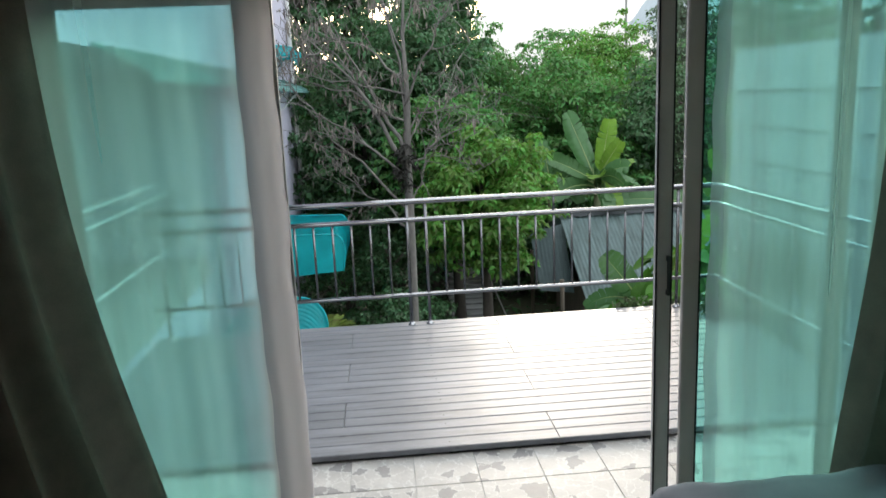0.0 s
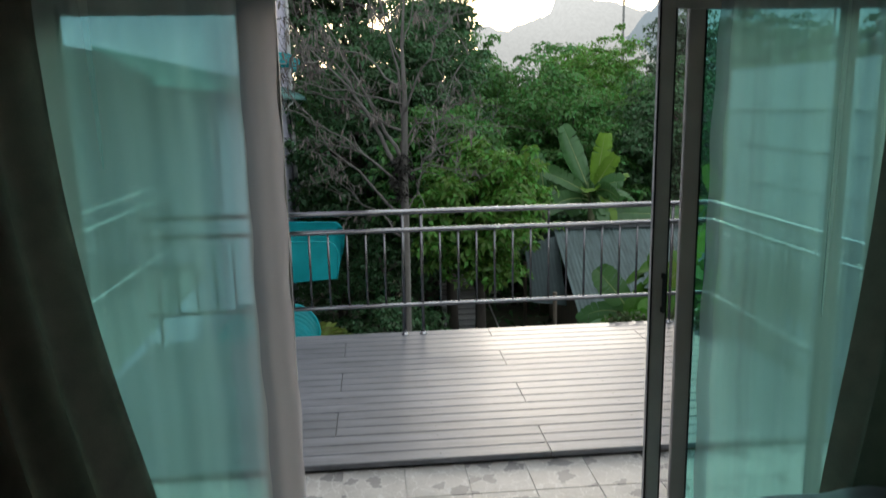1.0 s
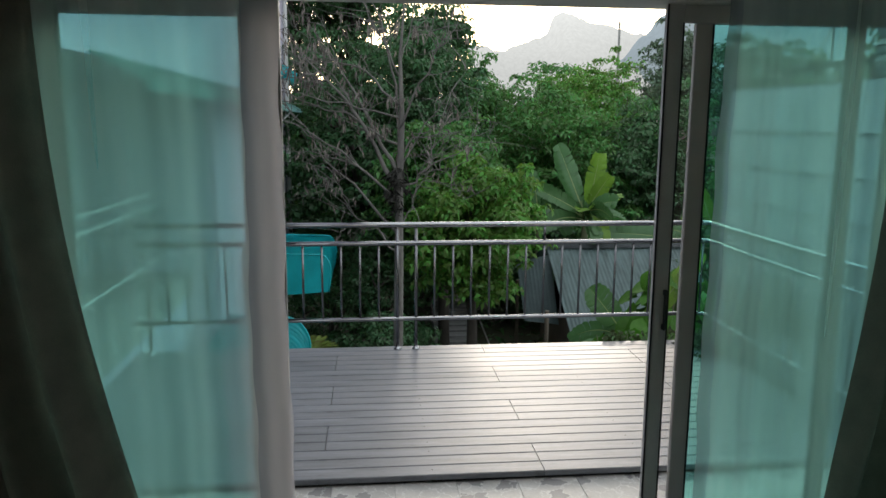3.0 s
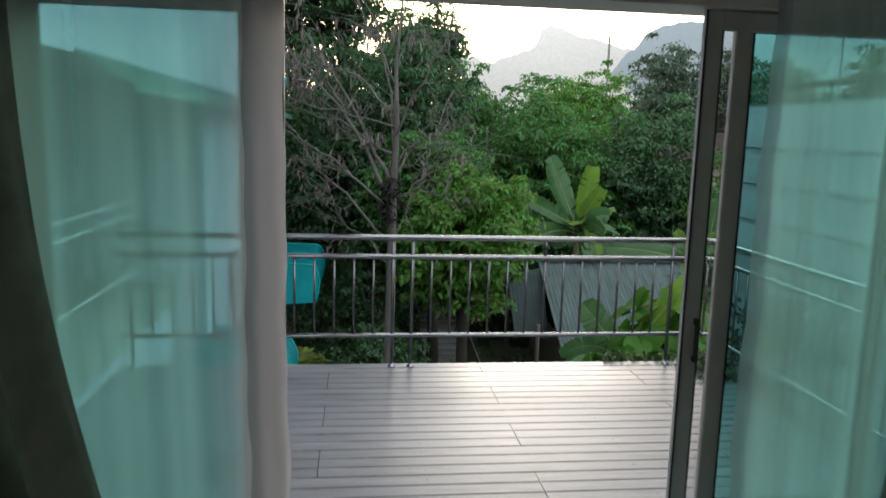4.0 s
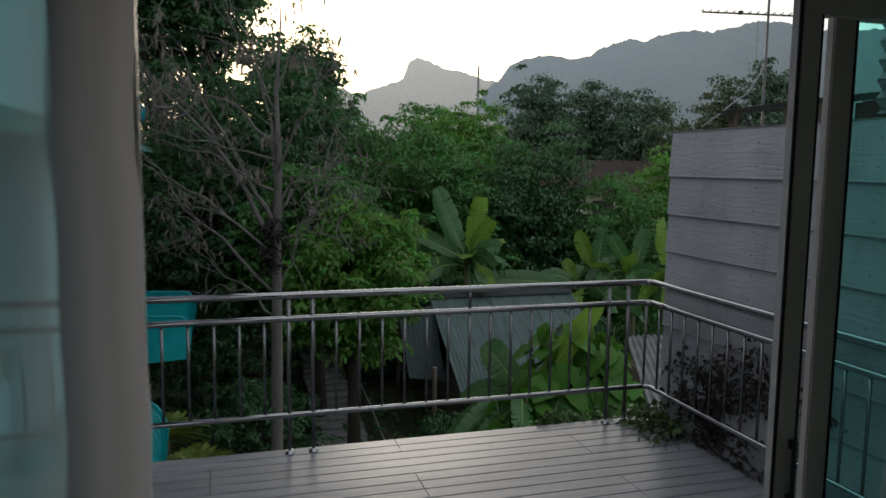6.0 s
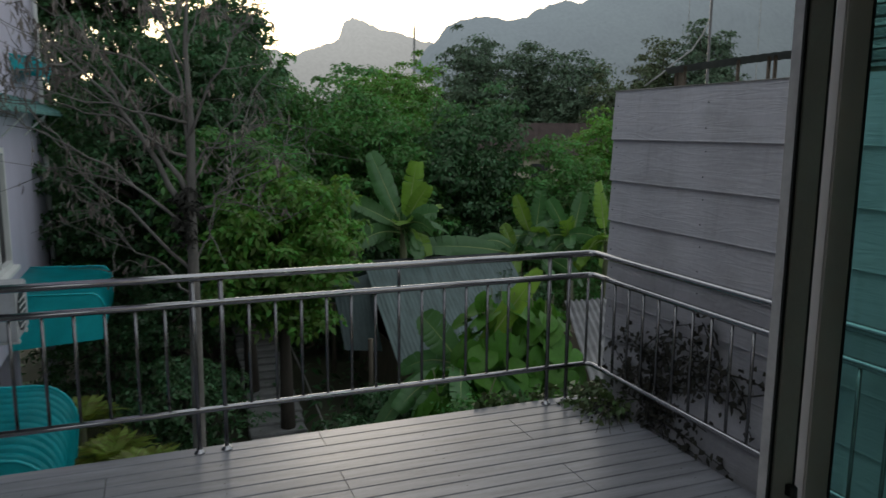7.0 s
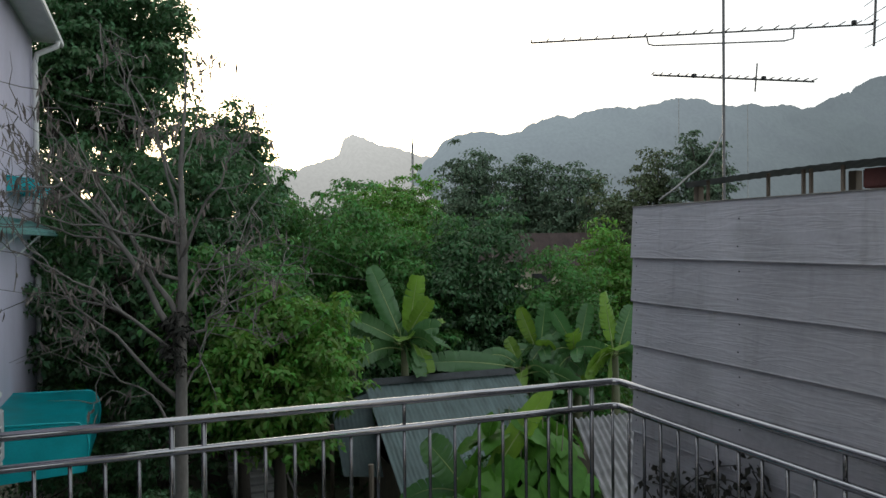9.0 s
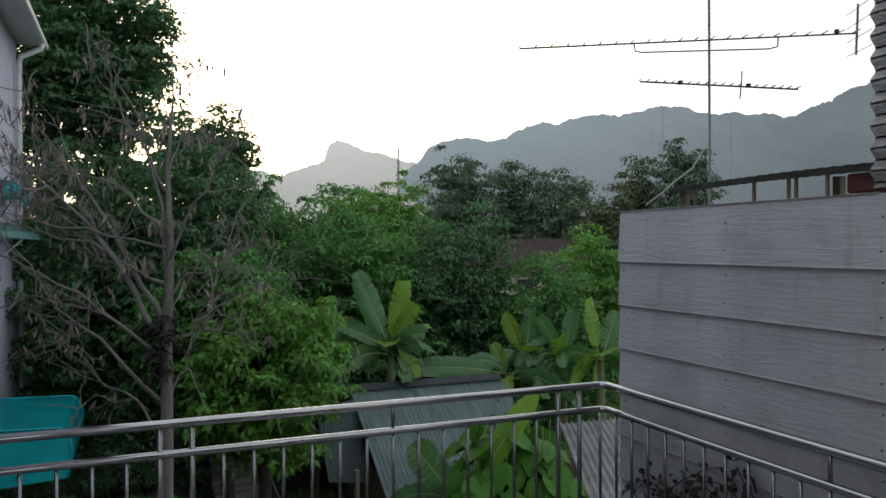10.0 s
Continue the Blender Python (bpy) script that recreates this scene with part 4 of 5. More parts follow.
for i, (s, t, far, w, low, material, clumps, leaf, label, hollow) in enumerate(TREES):
    tree(spot(s * far, far), 1.75 + t * far, w * far * 1.12, low, material, 20 + i, label, clumps=int(clumps * (1.8 if far < 30 else 1.5)), per=60 if far < 30 else 54, leaf=leaf * (0.76 if far < 30 else 0.9), clump_r=0.0225 * far if far < 20 else 0.017 * far if far < 30 else 0.015 * far, depth=min(w * far * 1.1, 4.6), hollow=hollow)

# undergrowth below the balcony
for i, (x, y, top, w, material) in enumerate([(-3.2, 4.6, -1.9, 1.5, M_LEAF_DARK), (-2.2, 6.2, -1.3, 1.6, M_LEAF_DARK), (0.7, 6.2, -2.1, 1.3, M_LEAF_DARK), (2.2, 6.6, -1.6, 1.8, M_LEAF_DARK), (-0.1, 5.0, -2.2, 1.3, M_LEAF_DARK),
                                              (-3.4, 8.8, -1.2, 2.0, M_LEAF_DARK), (-2.3, 8.5, -0.4, 1.9, M_LEAF_DARK), (0.6, 11.5, -1.0, 2.2, M_LEAF_DARK), (3.6, 9.0, -0.9, 2.2, M_LEAF_DARK), (5.0, 10.5, -0.6, 2.6, M_LEAF), (0.9, 3.9, -1.5, 1.2, M_LEAF), (-2.9, 11.0, 0.3, 2.4, M_LEAF)]):
    tree((x, y), top, w, GROUND + 0.1, material, 90 + i, "low leafy shrub in the undergrowth", clumps=80, per=80, leaf=0.075, clump_r=0.26, category="shrub", name="shrub")

# ferns, litter and weeds on the ground
rng = np.random.default_rng(3)
gx, gy = rng.uniform(-12, 16, 14000), rng.uniform(1, 26, 14000)
gp = np.stack([gx, gy, np.full(14000, GROUND) + rng.uniform(0, 0.28, 14000)], axis=1)
tagged(part_mesh("weeds", leaves_mesh("weeds", gp, rng.normal(size=gp.shape) + np.array((0, 0, 1.2)), 0.22, 0.35, rng), M_LEAF_DARK, None), "dark green weeds and leaf litter under the trees", "weeds", kind="stuff")

# one belt of far woods closes the valley
n = 46000
a = rng.uniform(-0.75, 0.62, n)
d = rng.uniform(52, 66, n)
h = np.array([3.6 + 2.2 * noise.noise(Vector((q * 14, 0, 0))) + 1.6 * noise.noise(Vector((q * 41, 3, 0))) for q in a])
zz = GROUND + (h - GROUND) * rng.uniform(0, 1, n) ** 0.7
fp = np.stack([EYE9[0] + F9[0] * d + R9[0] * a * d, EYE9[1] + F9[1] * d + R9[1] * a * d, zz], axis=1)
tagged(part_mesh("far_woods", leaves_mesh("far_woods", fp, rng.normal(size=fp.shape) + np.array((0, -0.4, 0.7)), 0.75, 0.6, rng), M_LEAF_HAZED, None), "belt of woods greyed for haze at the foot of the ridge", "woods", kind="stuff")


# ---------------------------------------------------------------- banana plants and broad leaves
def long_leaf(base, way, length, width, droop, seed, torn=0.3):
    """A banana leaf: stalk, then a folded blade that the wind has torn into lobes, bending under its weight; and its rib's line."""
    rng = np.random.default_rng(seed)
    base, way = Vector(base), Vector(way).normalized()
    side = way.cross(Vector((-F9[0], -F9[1], 0.5))).normalized()
    face = rng.uniform(-0.6, 0.6)
    n = 34
    spine = [base + way * (length * k) + Vector((0, 0, -droop * length * k * k)) for k in (i / n for i in range(n + 1))]
    bm = bmesh.new()
    i0 = 6
    blunt = rng.uniform(0.86, 1.0)

    def half(i):
        k = (i - i0) / (n - i0)
        return width * 0.5 * max(0.04, math.sin(math.pi * min(1, 0.06 + 0.94 * k * blunt)) ** 0.38)

    def cross(i):
        d = (spine[min(i + 1, n)] - spine[i - 1]).normalized()
        s = (side - d * side.dot(d)).normalized()
        u = s.cross(d)
        s = (s * math.cos(face) + u * math.sin(face)).normalized()
        return s, s.cross(d), d
    for sgn in (-1, 1):
        i, hang = i0, 0.28 + rng.uniform(-0.1, 0.25)
        while i < n:
            j = i + 1
            while j < n and rng.random() > torn:
                j += 1
            hang += rng.normal(0, 0.16)
            slip = rng.normal(0, 0.03) * width
            rows = []
            for q in range(i, j + 1):
                s, u, d = cross(q)
                w = half(q) * (0.93 if q in (i, j) else 1.0)
                wave = 0.02 * width * math.sin(q * 2.1 + sgn + seed)
                rows.append([bm.verts.new(spine[q] + s * (w * e * sgn) + u * (w * e * (0.3 - hang * e * 0.8) + wave * e) + d * (0.22 * w * e * e + slip * e)) for e in (0.0, 0.35, 0.7, 1.0)])
            for p, q in zip(rows, rows[1:]):
                for e in range(3):
                    bm.faces.new((p[e], p[e + 1], q[e + 1], q[e]) if sgn > 0 else (q[e], q[e + 1], p[e + 1], p[e]))
            i = j
    return bm, spine


def banana(at, crown_z, leaves, label, grow=0.84):
    """leaves: side, up and away reach of each, its length, width and droop, and whether it is a young bright one."""
    th = thing("banana_plant", (*at, GROUND), label, "banana plant", "banana plants")
    x, y = at
    part("stem", tube(bmesh.new(), [(x, y, GROUND - 0.1), (x + 0.03, y, GROUND + 1.0), (x, y, crown_z - 0.5)], [0.13, 0.10, 0.06], 10), M_STEM, th, smooth=True)
    # older leaves hang round the stem
    old = np.random.default_rng(int(abs(x) * 100))
    leaves = list(leaves) + [(old.uniform(-1, 1), old.uniform(0.25, 0.6), old.uniform(-1, 0.4), old.uniform(1.0, 1.4), old.uniform(0.26, 0.36), old.uniform(0.6, 0.95), old.random() < 0.25) for _ in range(6)]
    for i, (s, up, away, length, width, droop, young) in enumerate(leaves):
        way = Vector((R9[0] * s + F9[0] * away, R9[1] * s + F9[1] * away, up))
        bm, spine = long_leaf((x + 0.05 * math.sin(i * 2.4), y + 0.05 * math.cos(i * 2.4), crown_z - 0.55 - 0.04 * (i % 4)), way, length * grow, width * 0.98, droop, i * 7 + int(x * 10))
        lf = part("leaf", bm, M_BANANA_LIT if young else M_BANANA, th, smooth=True)
        part("midrib", tube(bmesh.new(), [p + Vector((0, 0, -0.004)) for p in spine[:-1]], [0.016 * (1 - k / 36) for k in range(34)], 5), M_RIB, lf, smooth=True)


B = "banana plant with broad torn green leaves"
banana(spot(-0.72, 14), 0.37, [(-0.42, 1.0, 0.1, 1.75, 0.46, 0.02, 0), (0.16, 1.0, 0.0, 1.50, 0.40, 0.03, 1), (0.46, 0.9, -0.1, 1.3, 0.34, 0.12, 1), (-1.0, 0.75, -0.3, 1.25, 0.42, 0.15, 0), (0.75, 0.75, -0.3, 1.05, 0.40, 0.35, 0), (0.1, 0.7, -0.7, 0.95, 0.42, 0.5, 1), (-1.0, 0.55, 0.0, 1.5, 0.34, 0.45, 0), (-0.7, 0.35, -0.6, 1.3, 0.40, 0.5, 0),
                                (0.5, 0.5, -0.6, 1.2, 0.38, 0.55, 0), (0.95, 0.5, 0.1, 1.1, 0.34, 0.6, 0), (0.2, 0.5, -0.8, 1.1, 0.34, 0.75, 0), (-1.0, 0.8, 0.3, 1.2, 0.3, 0.25, 0), (-0.85, 0.6, -0.5, 1.35, 0.36, 0.08, 0), (0.9, 0.75, 0.1, 1.1, 0.34, 0.2, 1)], B, 0.92)
banana(spot(-1.75, 14.4), 0.30, [(-0.15, 1.0, 0, 1.2, 0.3, 0.1, 0), (0.3, 0.9, 0.2, 1.0, 0.28, 0.3, 0), (-0.6, 0.6, -0.3, 1.1, 0.3, 0.5, 0), (0.5, 0.4, -0.5, 0.9, 0.3, 0.6, 0)], "young banana plant beside a larger one")
banana(spot(2.0, 15.5), -0.05, [(-0.35, 1.0, 0, 1.25, 0.32, 0.05, 1), (0.10, 1.0, 0, 1.4, 0.34, 0.08, 0), (0.5, 0.8, 0, 1.3, 0.34, 0.3, 0), (0.1, 0.7, -0.6, 1.2, 0.4, 0.3, 1), (-0.8, 0.4, -0.2, 1.2, 0.34, 0.6, 0), (0.8, 0.3, -0.4, 1.3, 0.36, 0.6, 0)], B)
banana(spot(2.75, 15.2), 0.0, [(-0.4, 0.9, 0, 1.3, 0.32, 0.15, 0), (0.2, 1.0, 0.1, 1.35, 0.34, 0.08, 0), (-0.1, 0.8, -0.5, 1.2, 0.38, 0.3, 1), (-0.9, 0.4, 0, 1.3, 0.32, 0.5, 0)], B)
banana(spot(3.45, 14.8), 0.05, [(-0.15, 1.0, 0, 1.5, 0.40, 0.05, 1), (0.25, 0.9, 0.1, 1.5, 0.38, 0.2, 0), (0.0, 0.6, -0.7, 1.3, 0.4, 0.4, 1), (-0.8, 0.6, 0, 1.2, 0.34, 0.4, 0), (0.7, 0.6, -0.2, 1.3, 0.36, 0.4, 0)], B)
banana((1.25, 5.0), -0.95, [(-0.55, 0.95, -0.35, 0.98, 0.46, 0.12, 0), (0.62, 1.0, 0.0, 1.5, 0.32, 0.06, 1), (-0.7, 0.3, -0.5, 0.9, 0.30, 0.6, 0), (0.6, 0.5, 0.3, 1.0, 0.3, 0.5, 0), (-0.9, 0.5, 0.3, 0.9, 0.28, 0.6, 0)], "low banana plant with pale striped leaves beside the shed", 1.2)

banana((4.55, 9.9), -0.35, [(-1.0, 0.30, -0.35, 1.9, 0.46, 0.16, 0), (0.5, 0.9, 0.2, 1.0, 0.3, 0.3, 0), (-0.3, 1.0, 0.2, 0.8, 0.3, 0.2, 1)], "low banana plant leaning over the shed's ridge", 1.2)


def heart_mesh():
    """A broad heart-shaped leaf with a folded rib and a drooping tip, 1 m long."""
    bm = bmesh.new()
    rows = []
    for i in range(9):
        k = i / 8
        w = 0.46 * (math.sin(math.pi * min(1, 0.14 + 0.86 * k)) ** 0.75) if k < 1 else 0.01
        rows.append([bm.verts.new((w * j, k - (0.10 * abs(j) if i == 0 else 0), 0.10 * abs(j) * w * 2 - 0.28 * k * k + 0.02 * math.sin(i * 2.2) * abs(j))) for j in (-1, -0.5, 0, 0.5, 1)])
    for p, q in zip(rows, rows[1:]):
        for j in range(4):
            bm.faces.new((p[j], p[j + 1], q[j + 1], q[j]))
    me = bpy.data.meshes.new("leaf")
    bm.to_mesh(me)
    bm.free()
    me.materials.append(M_BROAD)
    me.polygons.foreach_set("use_smooth", [True] * len(me.polygons))
    return me


HEART = heart_mesh()


def broad_plant(x, y, low, high, spread, count, size, seed, label):
    rng = np.random.default_rng(seed)
    th = thing("broad_leaved_plant", (x, y, GROUND), label, "plant", "broad-leaved plants")
    for i in range(4):
        e = rng.normal(0, spread * 0.35, 2)
        part("stem", tube(bmesh.new(), [(x, y, GROUND - 0.05), (x + e[0] * 0.5, y + e[1] * 0.5, (GROUND + high) / 2), (x + e[0], y + e[1], high - 0.15)], [0.02, 0.015, 0.006], 6), M_STEM, th, smooth=True)
    for i in range(count):
        a, k = rng.uniform(0, 2 * math.pi), math.sqrt(rng.uniform(0.02, 1))
        z = low + (high - low) * rng.uniform(0, 1) * (1 - 0.45 * k * k)
        o = new("leaf", HEART)
        o.parent = th
        s = size * rng.uniform(0.65, 1.25)
        o.matrix_basis = Matrix.Translation((spread * k * math.cos(a), spread * k * math.sin(a), z - GROUND)) @ Euler((rng.uniform(-1.35, -0.15), rng.uniform(-0.4, 0.4), a - math.pi / 2 + rng.normal(0, 0.5))).to_matrix().to_4x4() @ Matrix.Diagonal((s, s, s, 1))


broad_plant(1.80, 5.0, -2.3, -0.28, 0.55, 150, 0.37, 1, "tall plant with big bright green heart-shaped leaves")
broad_plant(2.35, 4.9, -2.2, -0.45, 0.50, 130, 0.37, 2, "tall plant with big bright green heart-shaped leaves")
broad_plant(0.95, 4.5, -2.5, -1.10, 0.50, 80, 0.34, 3, "leafy plant with bright green heart-shaped leaves")


def palm_bush(x, y, z, count, length, seed):
    rng = np.random.default_rng(seed)
    th = thing("palm_bush", (x, y, GROUND), "bushy yellow-green palm with narrow arching fronds", "palm", "palm bushes")
    part("stem", tube(bmesh.new(), [(x, y, GROUND - 0.05), (x, y, z)], [0.07, 0.05], 8), M_STEM, th, smooth=True)
    for i in range(count):
        a, up = rng.uniform(0, 2 * math.pi), rng.uniform(0.25, 1.3)
        d = Vector((math.cos(a), math.sin(a), up)).normalized()
        L = length * rng.uniform(0.7, 1.2)
        verts, faces = [], []
        side = d.cross(Vector((0, 0, 1))).normalized()
        for k in range(15):
            q = (k + 2) / 17
            p = Vector((x, y, z)) + d * L * q + Vector((0, 0, -0.5 * L * q * q))
            for sgn in (-1, 1):
                t = p + side * sgn * 0.13 * math.sin(math.pi * (0.15 + 0.8 * q)) + d * 0.08 + Vector((0, 0, -0.03))
                b = len(verts)
                verts += [p, p.lerp(t, 0.5) + d * 0.011, t, p.lerp(t, 0.5) - d * 0.011]
                faces.append((b, b + 1, b + 2, b + 3))
        part_mesh("frond", raw_mesh("frond", verts, faces), M_PALM, th)


palm_bush(-3.15, 4.7, -1.95, 60, 0.55, 1)
palm_bush(-2.65, 4.6, -2.25, 50, 0.5, 2)
palm_bush(-3.5, 5.4, -1.75, 50, 0.6, 3)
palm_bush(-2.75, 4.15, -1.95, 60, 0.5, 4)


# ---------------------------------------------------------------- sheds, path and far house
def corrugated(u_len, wave, f, nu, nv, thick=0.004):
    """A corrugated sheet: f(u, v) gives its plane, the waves run along v."""
    return grid(bmesh.new(), nu, nv, lambda u, v: Vector(f(u, v)) + Vector((0, 0, wave * math.sin(u * u_len / 0.076 * 2 * math.pi))), thick)


shed = thing("shed", (2.4, 8.0, GROUND), "small shed with a weathered grey-green tin roof", "shed")
RX0, RX1, RY, RZ, EY, EZ = 0.93, 3.80, 9.0, -0.70, 6.9, -2.02
for k in range(4):
    a, b = RX0 + (RX1 - RX0) * k / 4, RX0 + (RX1 - RX0) * (k + 1) / 4 + 0.05
    part("roof_sheet", corrugated(b - a, 0.006, lambda u, v: (a + (b - a) * u, RY + (EY - RY) * v + 0.02 * (k % 2), RZ + (EZ - RZ) * v + 0.006 * (k % 2)), 60, 3), M_TIN, shed)
    part("back_sheet", corrugated(b - a, 0.009, lambda u, v: (a + (b - a) * u, RY + 1.4 * v, RZ - 0.55 * v), 40, 2), M_TIN, shed)
part("ridge_cap", grid(bmesh.new(), 4, 4, lambda u, v: (RX0 - 0.04 + (RX1 - RX0 + 0.1) * u, RY - 0.16 + 0.32 * v, RZ + 0.035 - 0.5 * abs(v - 0.5) * 0.36), 0.004), M_TIN_DARK, shed)
part("wall", boxes((RX0 + 0.2, RX1 - 0.2, 7.3, 10.1, GROUND, -1.95)), M_WOOD, shed)
part("gable", grid(bmesh.new(), 1, 1, lambda u, v: (RX0 + 0.21, 7.3 + 1.7 * u + v * (1 - u) * 0.0, -1.95 + (RZ + 1.8) * u * v), 0.02), M_WOOD, shed)
part("lean_sheet", corrugated(0.7, 0.003, lambda u, v: (0.30 + 0.66 * u, 8.75 - 0.85 * v, -1.02 - 0.95 * v + 0.16 * u - 0.25 * u * v), 40, 3), M_TIN_LOOSE, shed, "dark green loose tin sheet")
for y in (7.4, 10.0):
    part("post", tube(bmesh.new(), [(0.5, y - 0.4, GROUND), (0.5, y - 0.4, -1.55)], 0.04, 8), M_WOOD, shed)

low = thing("lean_to", (4.6, 6.5, GROUND), "low lean-to with a grey corrugated roof by the boarded wall", "shed")
TURN = math.atan2(4.35 - 2.9, 7.54 - 4.6)
UX, UY = Vector((math.cos(TURN), -math.sin(TURN), 0)), Vector((math.sin(TURN), math.cos(TURN), 0))
part("roof_sheet", corrugated(2.0, 0.022, lambda u, v: Vector((2.62, 4.0, -1.52)) + UY * (4.6 * v) + UX * (2.6 * u) + Vector((0, 0, 0.30 * u)), 320, 2), M_TIN_PALE, low)
part("wall", boxes((3.9, 6.3, 4.6, 7.0, GROUND, -1.65)), M_WOOD, low)
for k in (0.2, 4.3):
    p = Vector((2.62, 4.0, 0)) + UY * k + UX * 0.12
    part("post", tube(bmesh.new(), [(p.x, p.y, GROUND), (p.x, p.y, -1.53)], 0.04, 8), M_WOOD, low)

far_house = thing("bungalow", (*spot(4.1, 30), GROUND), "low house with a brown tiled roof among trees", "house")
fx, fy = spot(4.1, 30)
tr = Matrix.Translation((fx, fy, 0)) @ Matrix.Rotation(-math.atan2(F9[0], F9[1]), 4, "Z")
bm = boxes((-2.4, 2.4, 0.3, 3.6, GROUND, 0.6))
bm.transform(tr)
part("wall", bm, M_CREAM, far_house)
for sgn in (0, 1):
    bm = grid(bmesh.new(), 60, 12, lambda u, v: (-2.8 + 5.6 * u, 2.0 + (-2.2 if sgn == 0 else 2.2) * v, 2.0 - 1.35 * v + 0.03 * abs(math.sin(u * 60)) + 0.03 * ((v * 12) % 1)), 0.05)
    bm.transform(tr)
    part("roof", bm, M_TERRA, far_house)
for x in (-1.9, -0.4, 1.1):
    bm = boxes((x, x + 0.8, 0.27, 0.31, -0.6, 0.35))
    bm.transform(tr)
    part("window", bm, M_BLACK, far_house)

pole_rows = [(-0.037, 60, 9.6, 0.09), (0.322, 70, 14.8, 0.03), (0.415, 75, 15.2, 0.03)]
for s, far, top, r in pole_rows:
    px, py = spot(s * far, far)
    po = thing("pole", (px, py, GROUND), "thin grey pole rising above the trees", "pole", "far poles")
    part("shaft", tube(bmesh.new(), [(px, py, GROUND - 0.2), (px, py, top)], [r * 1.3, r], 8), M_CONC, po)
    part("cap", tube(bmesh.new(), [(px, py, top), (px, py, top + 0.4)], r * 0.5, 6), M_CONC, po)

path = thing("garden_path", (-0.85, 9.0, GROUND), "grey concrete slab path climbing through the garden", "path")
slab_me = bpy.data.meshes.new("slab")
bm = boxes((-0.42, 0.42, -0.17, 0.17, -0.12, 0.0), bevel=0.012)
bm.to_mesh(slab_me)
bm.free()
slab_me.materials.append(M_SLAB)
for k in range(18):
    o = new("slab", slab_me)
    o.parent = path
    o.location = (-0.13 + 0.022 * k + 0.02 * math.sin(k * 5), -2.4 + 0.41 * k, 0.16 + 0.008 * k)
    o.rotation_euler = (0, 0, 0.03 * math.sin(k * 3))
# thin cane lying along the path, not an edging
part("kerb", tube(bmesh.new(), [(-0.32, 6.2, GROUND + 0.15), (-0.18, 9.0, GROUND + 0.25), (0.0, 13.6, GROUND + 0.3)], 0.018, 6), M_CONC, path)

# ---------------------------------------------------------------- on and behind the boarded wall: roof, antenna, cables
pr = thing("porch_roof", (0.8, -0.9, 1.95), "thin dark corrugated roof on short posts above the boarded wall", "roof")
part("roof_sheet", corrugated(1.7, 0.0012, lambda u, v: (0.15 + 0.34 * v, -0.41 - 1.45 * u + 0.40 * v, 2.056 + 0.014 * math.sin(2.6 * u) + 0.004 * v), 120, 3), M_TIN_DARK, pr)
for y in (-0.53, -0.93, -1.13, -1.17, -1.33):
    part("post", boxes((0.19, 0.205, y - 0.007, y + 0.007, 1.94, 2.061), bevel=0.002), M_WOOD, pr)
for y in (-0.4, -1.42):
    part("post", boxes((0.44, 0.48, y - 0.02 + 0.25, y + 0.02 + 0.25, GROUND, 2.058), bevel=0.002), M_WOOD, pr)
part("beam", boxes((0.22, 0.32, -1.80, -1.40, 1.96, 2.04), bevel=0.006), M_RUST, pr, "red oxide painted beam")

ant = thing("antenna", (*spot(1.90, 5.0), GROUND), "aluminium television antenna with two long booms on a mast", "antenna")
mx, my = spot(1.90, 5.0)
part("mast", tube(bmesh.new(), [(mx, my, GROUND), (mx, my, 4.2)], 0.0095, 8), M_ALU, ant, smooth=True)


def at_side(s, z, away=0.0):
    p = spot(s, 5.0 + away)
    return Vector((p[0], p[1], z))


def boom(s0, z0, s1, z1, r, elements, reach0, reach1, label):
    b = part("boom", tube(bmesh.new(), [at_side(s0, z0, 0.02), at_side(s1, z1, 0.02)], r, 8), M_ALU, ant, label, smooth=True)
    for k in range(elements):
        q = k / (elements - 1)
        s, z, w = s0 + (s1 - s0) * q, z0 + (z1 - z0) * q, reach0 + (reach1 - reach0) * q
        part("rod", tube(bmesh.new(), [at_side(s, z + 0.012, 0.02 - w), at_side(s, z + 0.012, 0.02 + w)], 0.0045, 5), M_ALU, b)
    return b


boom(0.61, 3.09, 2.92, 3.197, 0.0065, 22, 0.03, 0.06, "long upper boom")
boom(1.43, 2.866, 2.52, 2.813, 0.007, 20, 0.03, 0.04, "short lower boom")
part("brace", tube(bmesh.new(), [at_side(1.39, 3.12, 0.02), at_side(1.40, 3.075, 0.02), at_side(1.44, 3.065, 0.02), at_side(2.32, 3.09, 0.02), at_side(2.38, 3.105, 0.02), at_side(2.385, 3.165, 0.02)], 0.006, 6), M_ALU, ant, smooth=True)
rf = part("reflector", tube(bmesh.new(), [at_side(2.925, 3.05, 0.02), at_side(2.94, 3.40, 0.02)], 0.009, 6), M_ALU, ant)
for k in range(4):
    z = 3.07 + k * 0.10
    part("rod", tube(bmesh.new(), [at_side(2.93 - 0.12, z - 0.05, -0.35), at_side(2.93 + 0.12, z + 0.05, 0.35)], 0.003, 5), M_ALU, rf)
part("rod", tube(bmesh.new(), [at_side(2.12, 2.75, 0.02), at_side(2.135, 2.94, 0.02)], 0.006, 6), M_ALU, ant)
for s, z in ((1.70, 2.855), (2.17, 2.835), (2.78, 3.205)):
    part("junction_box", boxes((*[q for c in at_side(s, z) for q in (c - 0.014, c + 0.014)],), bevel=0.004), M_BLACK, ant)
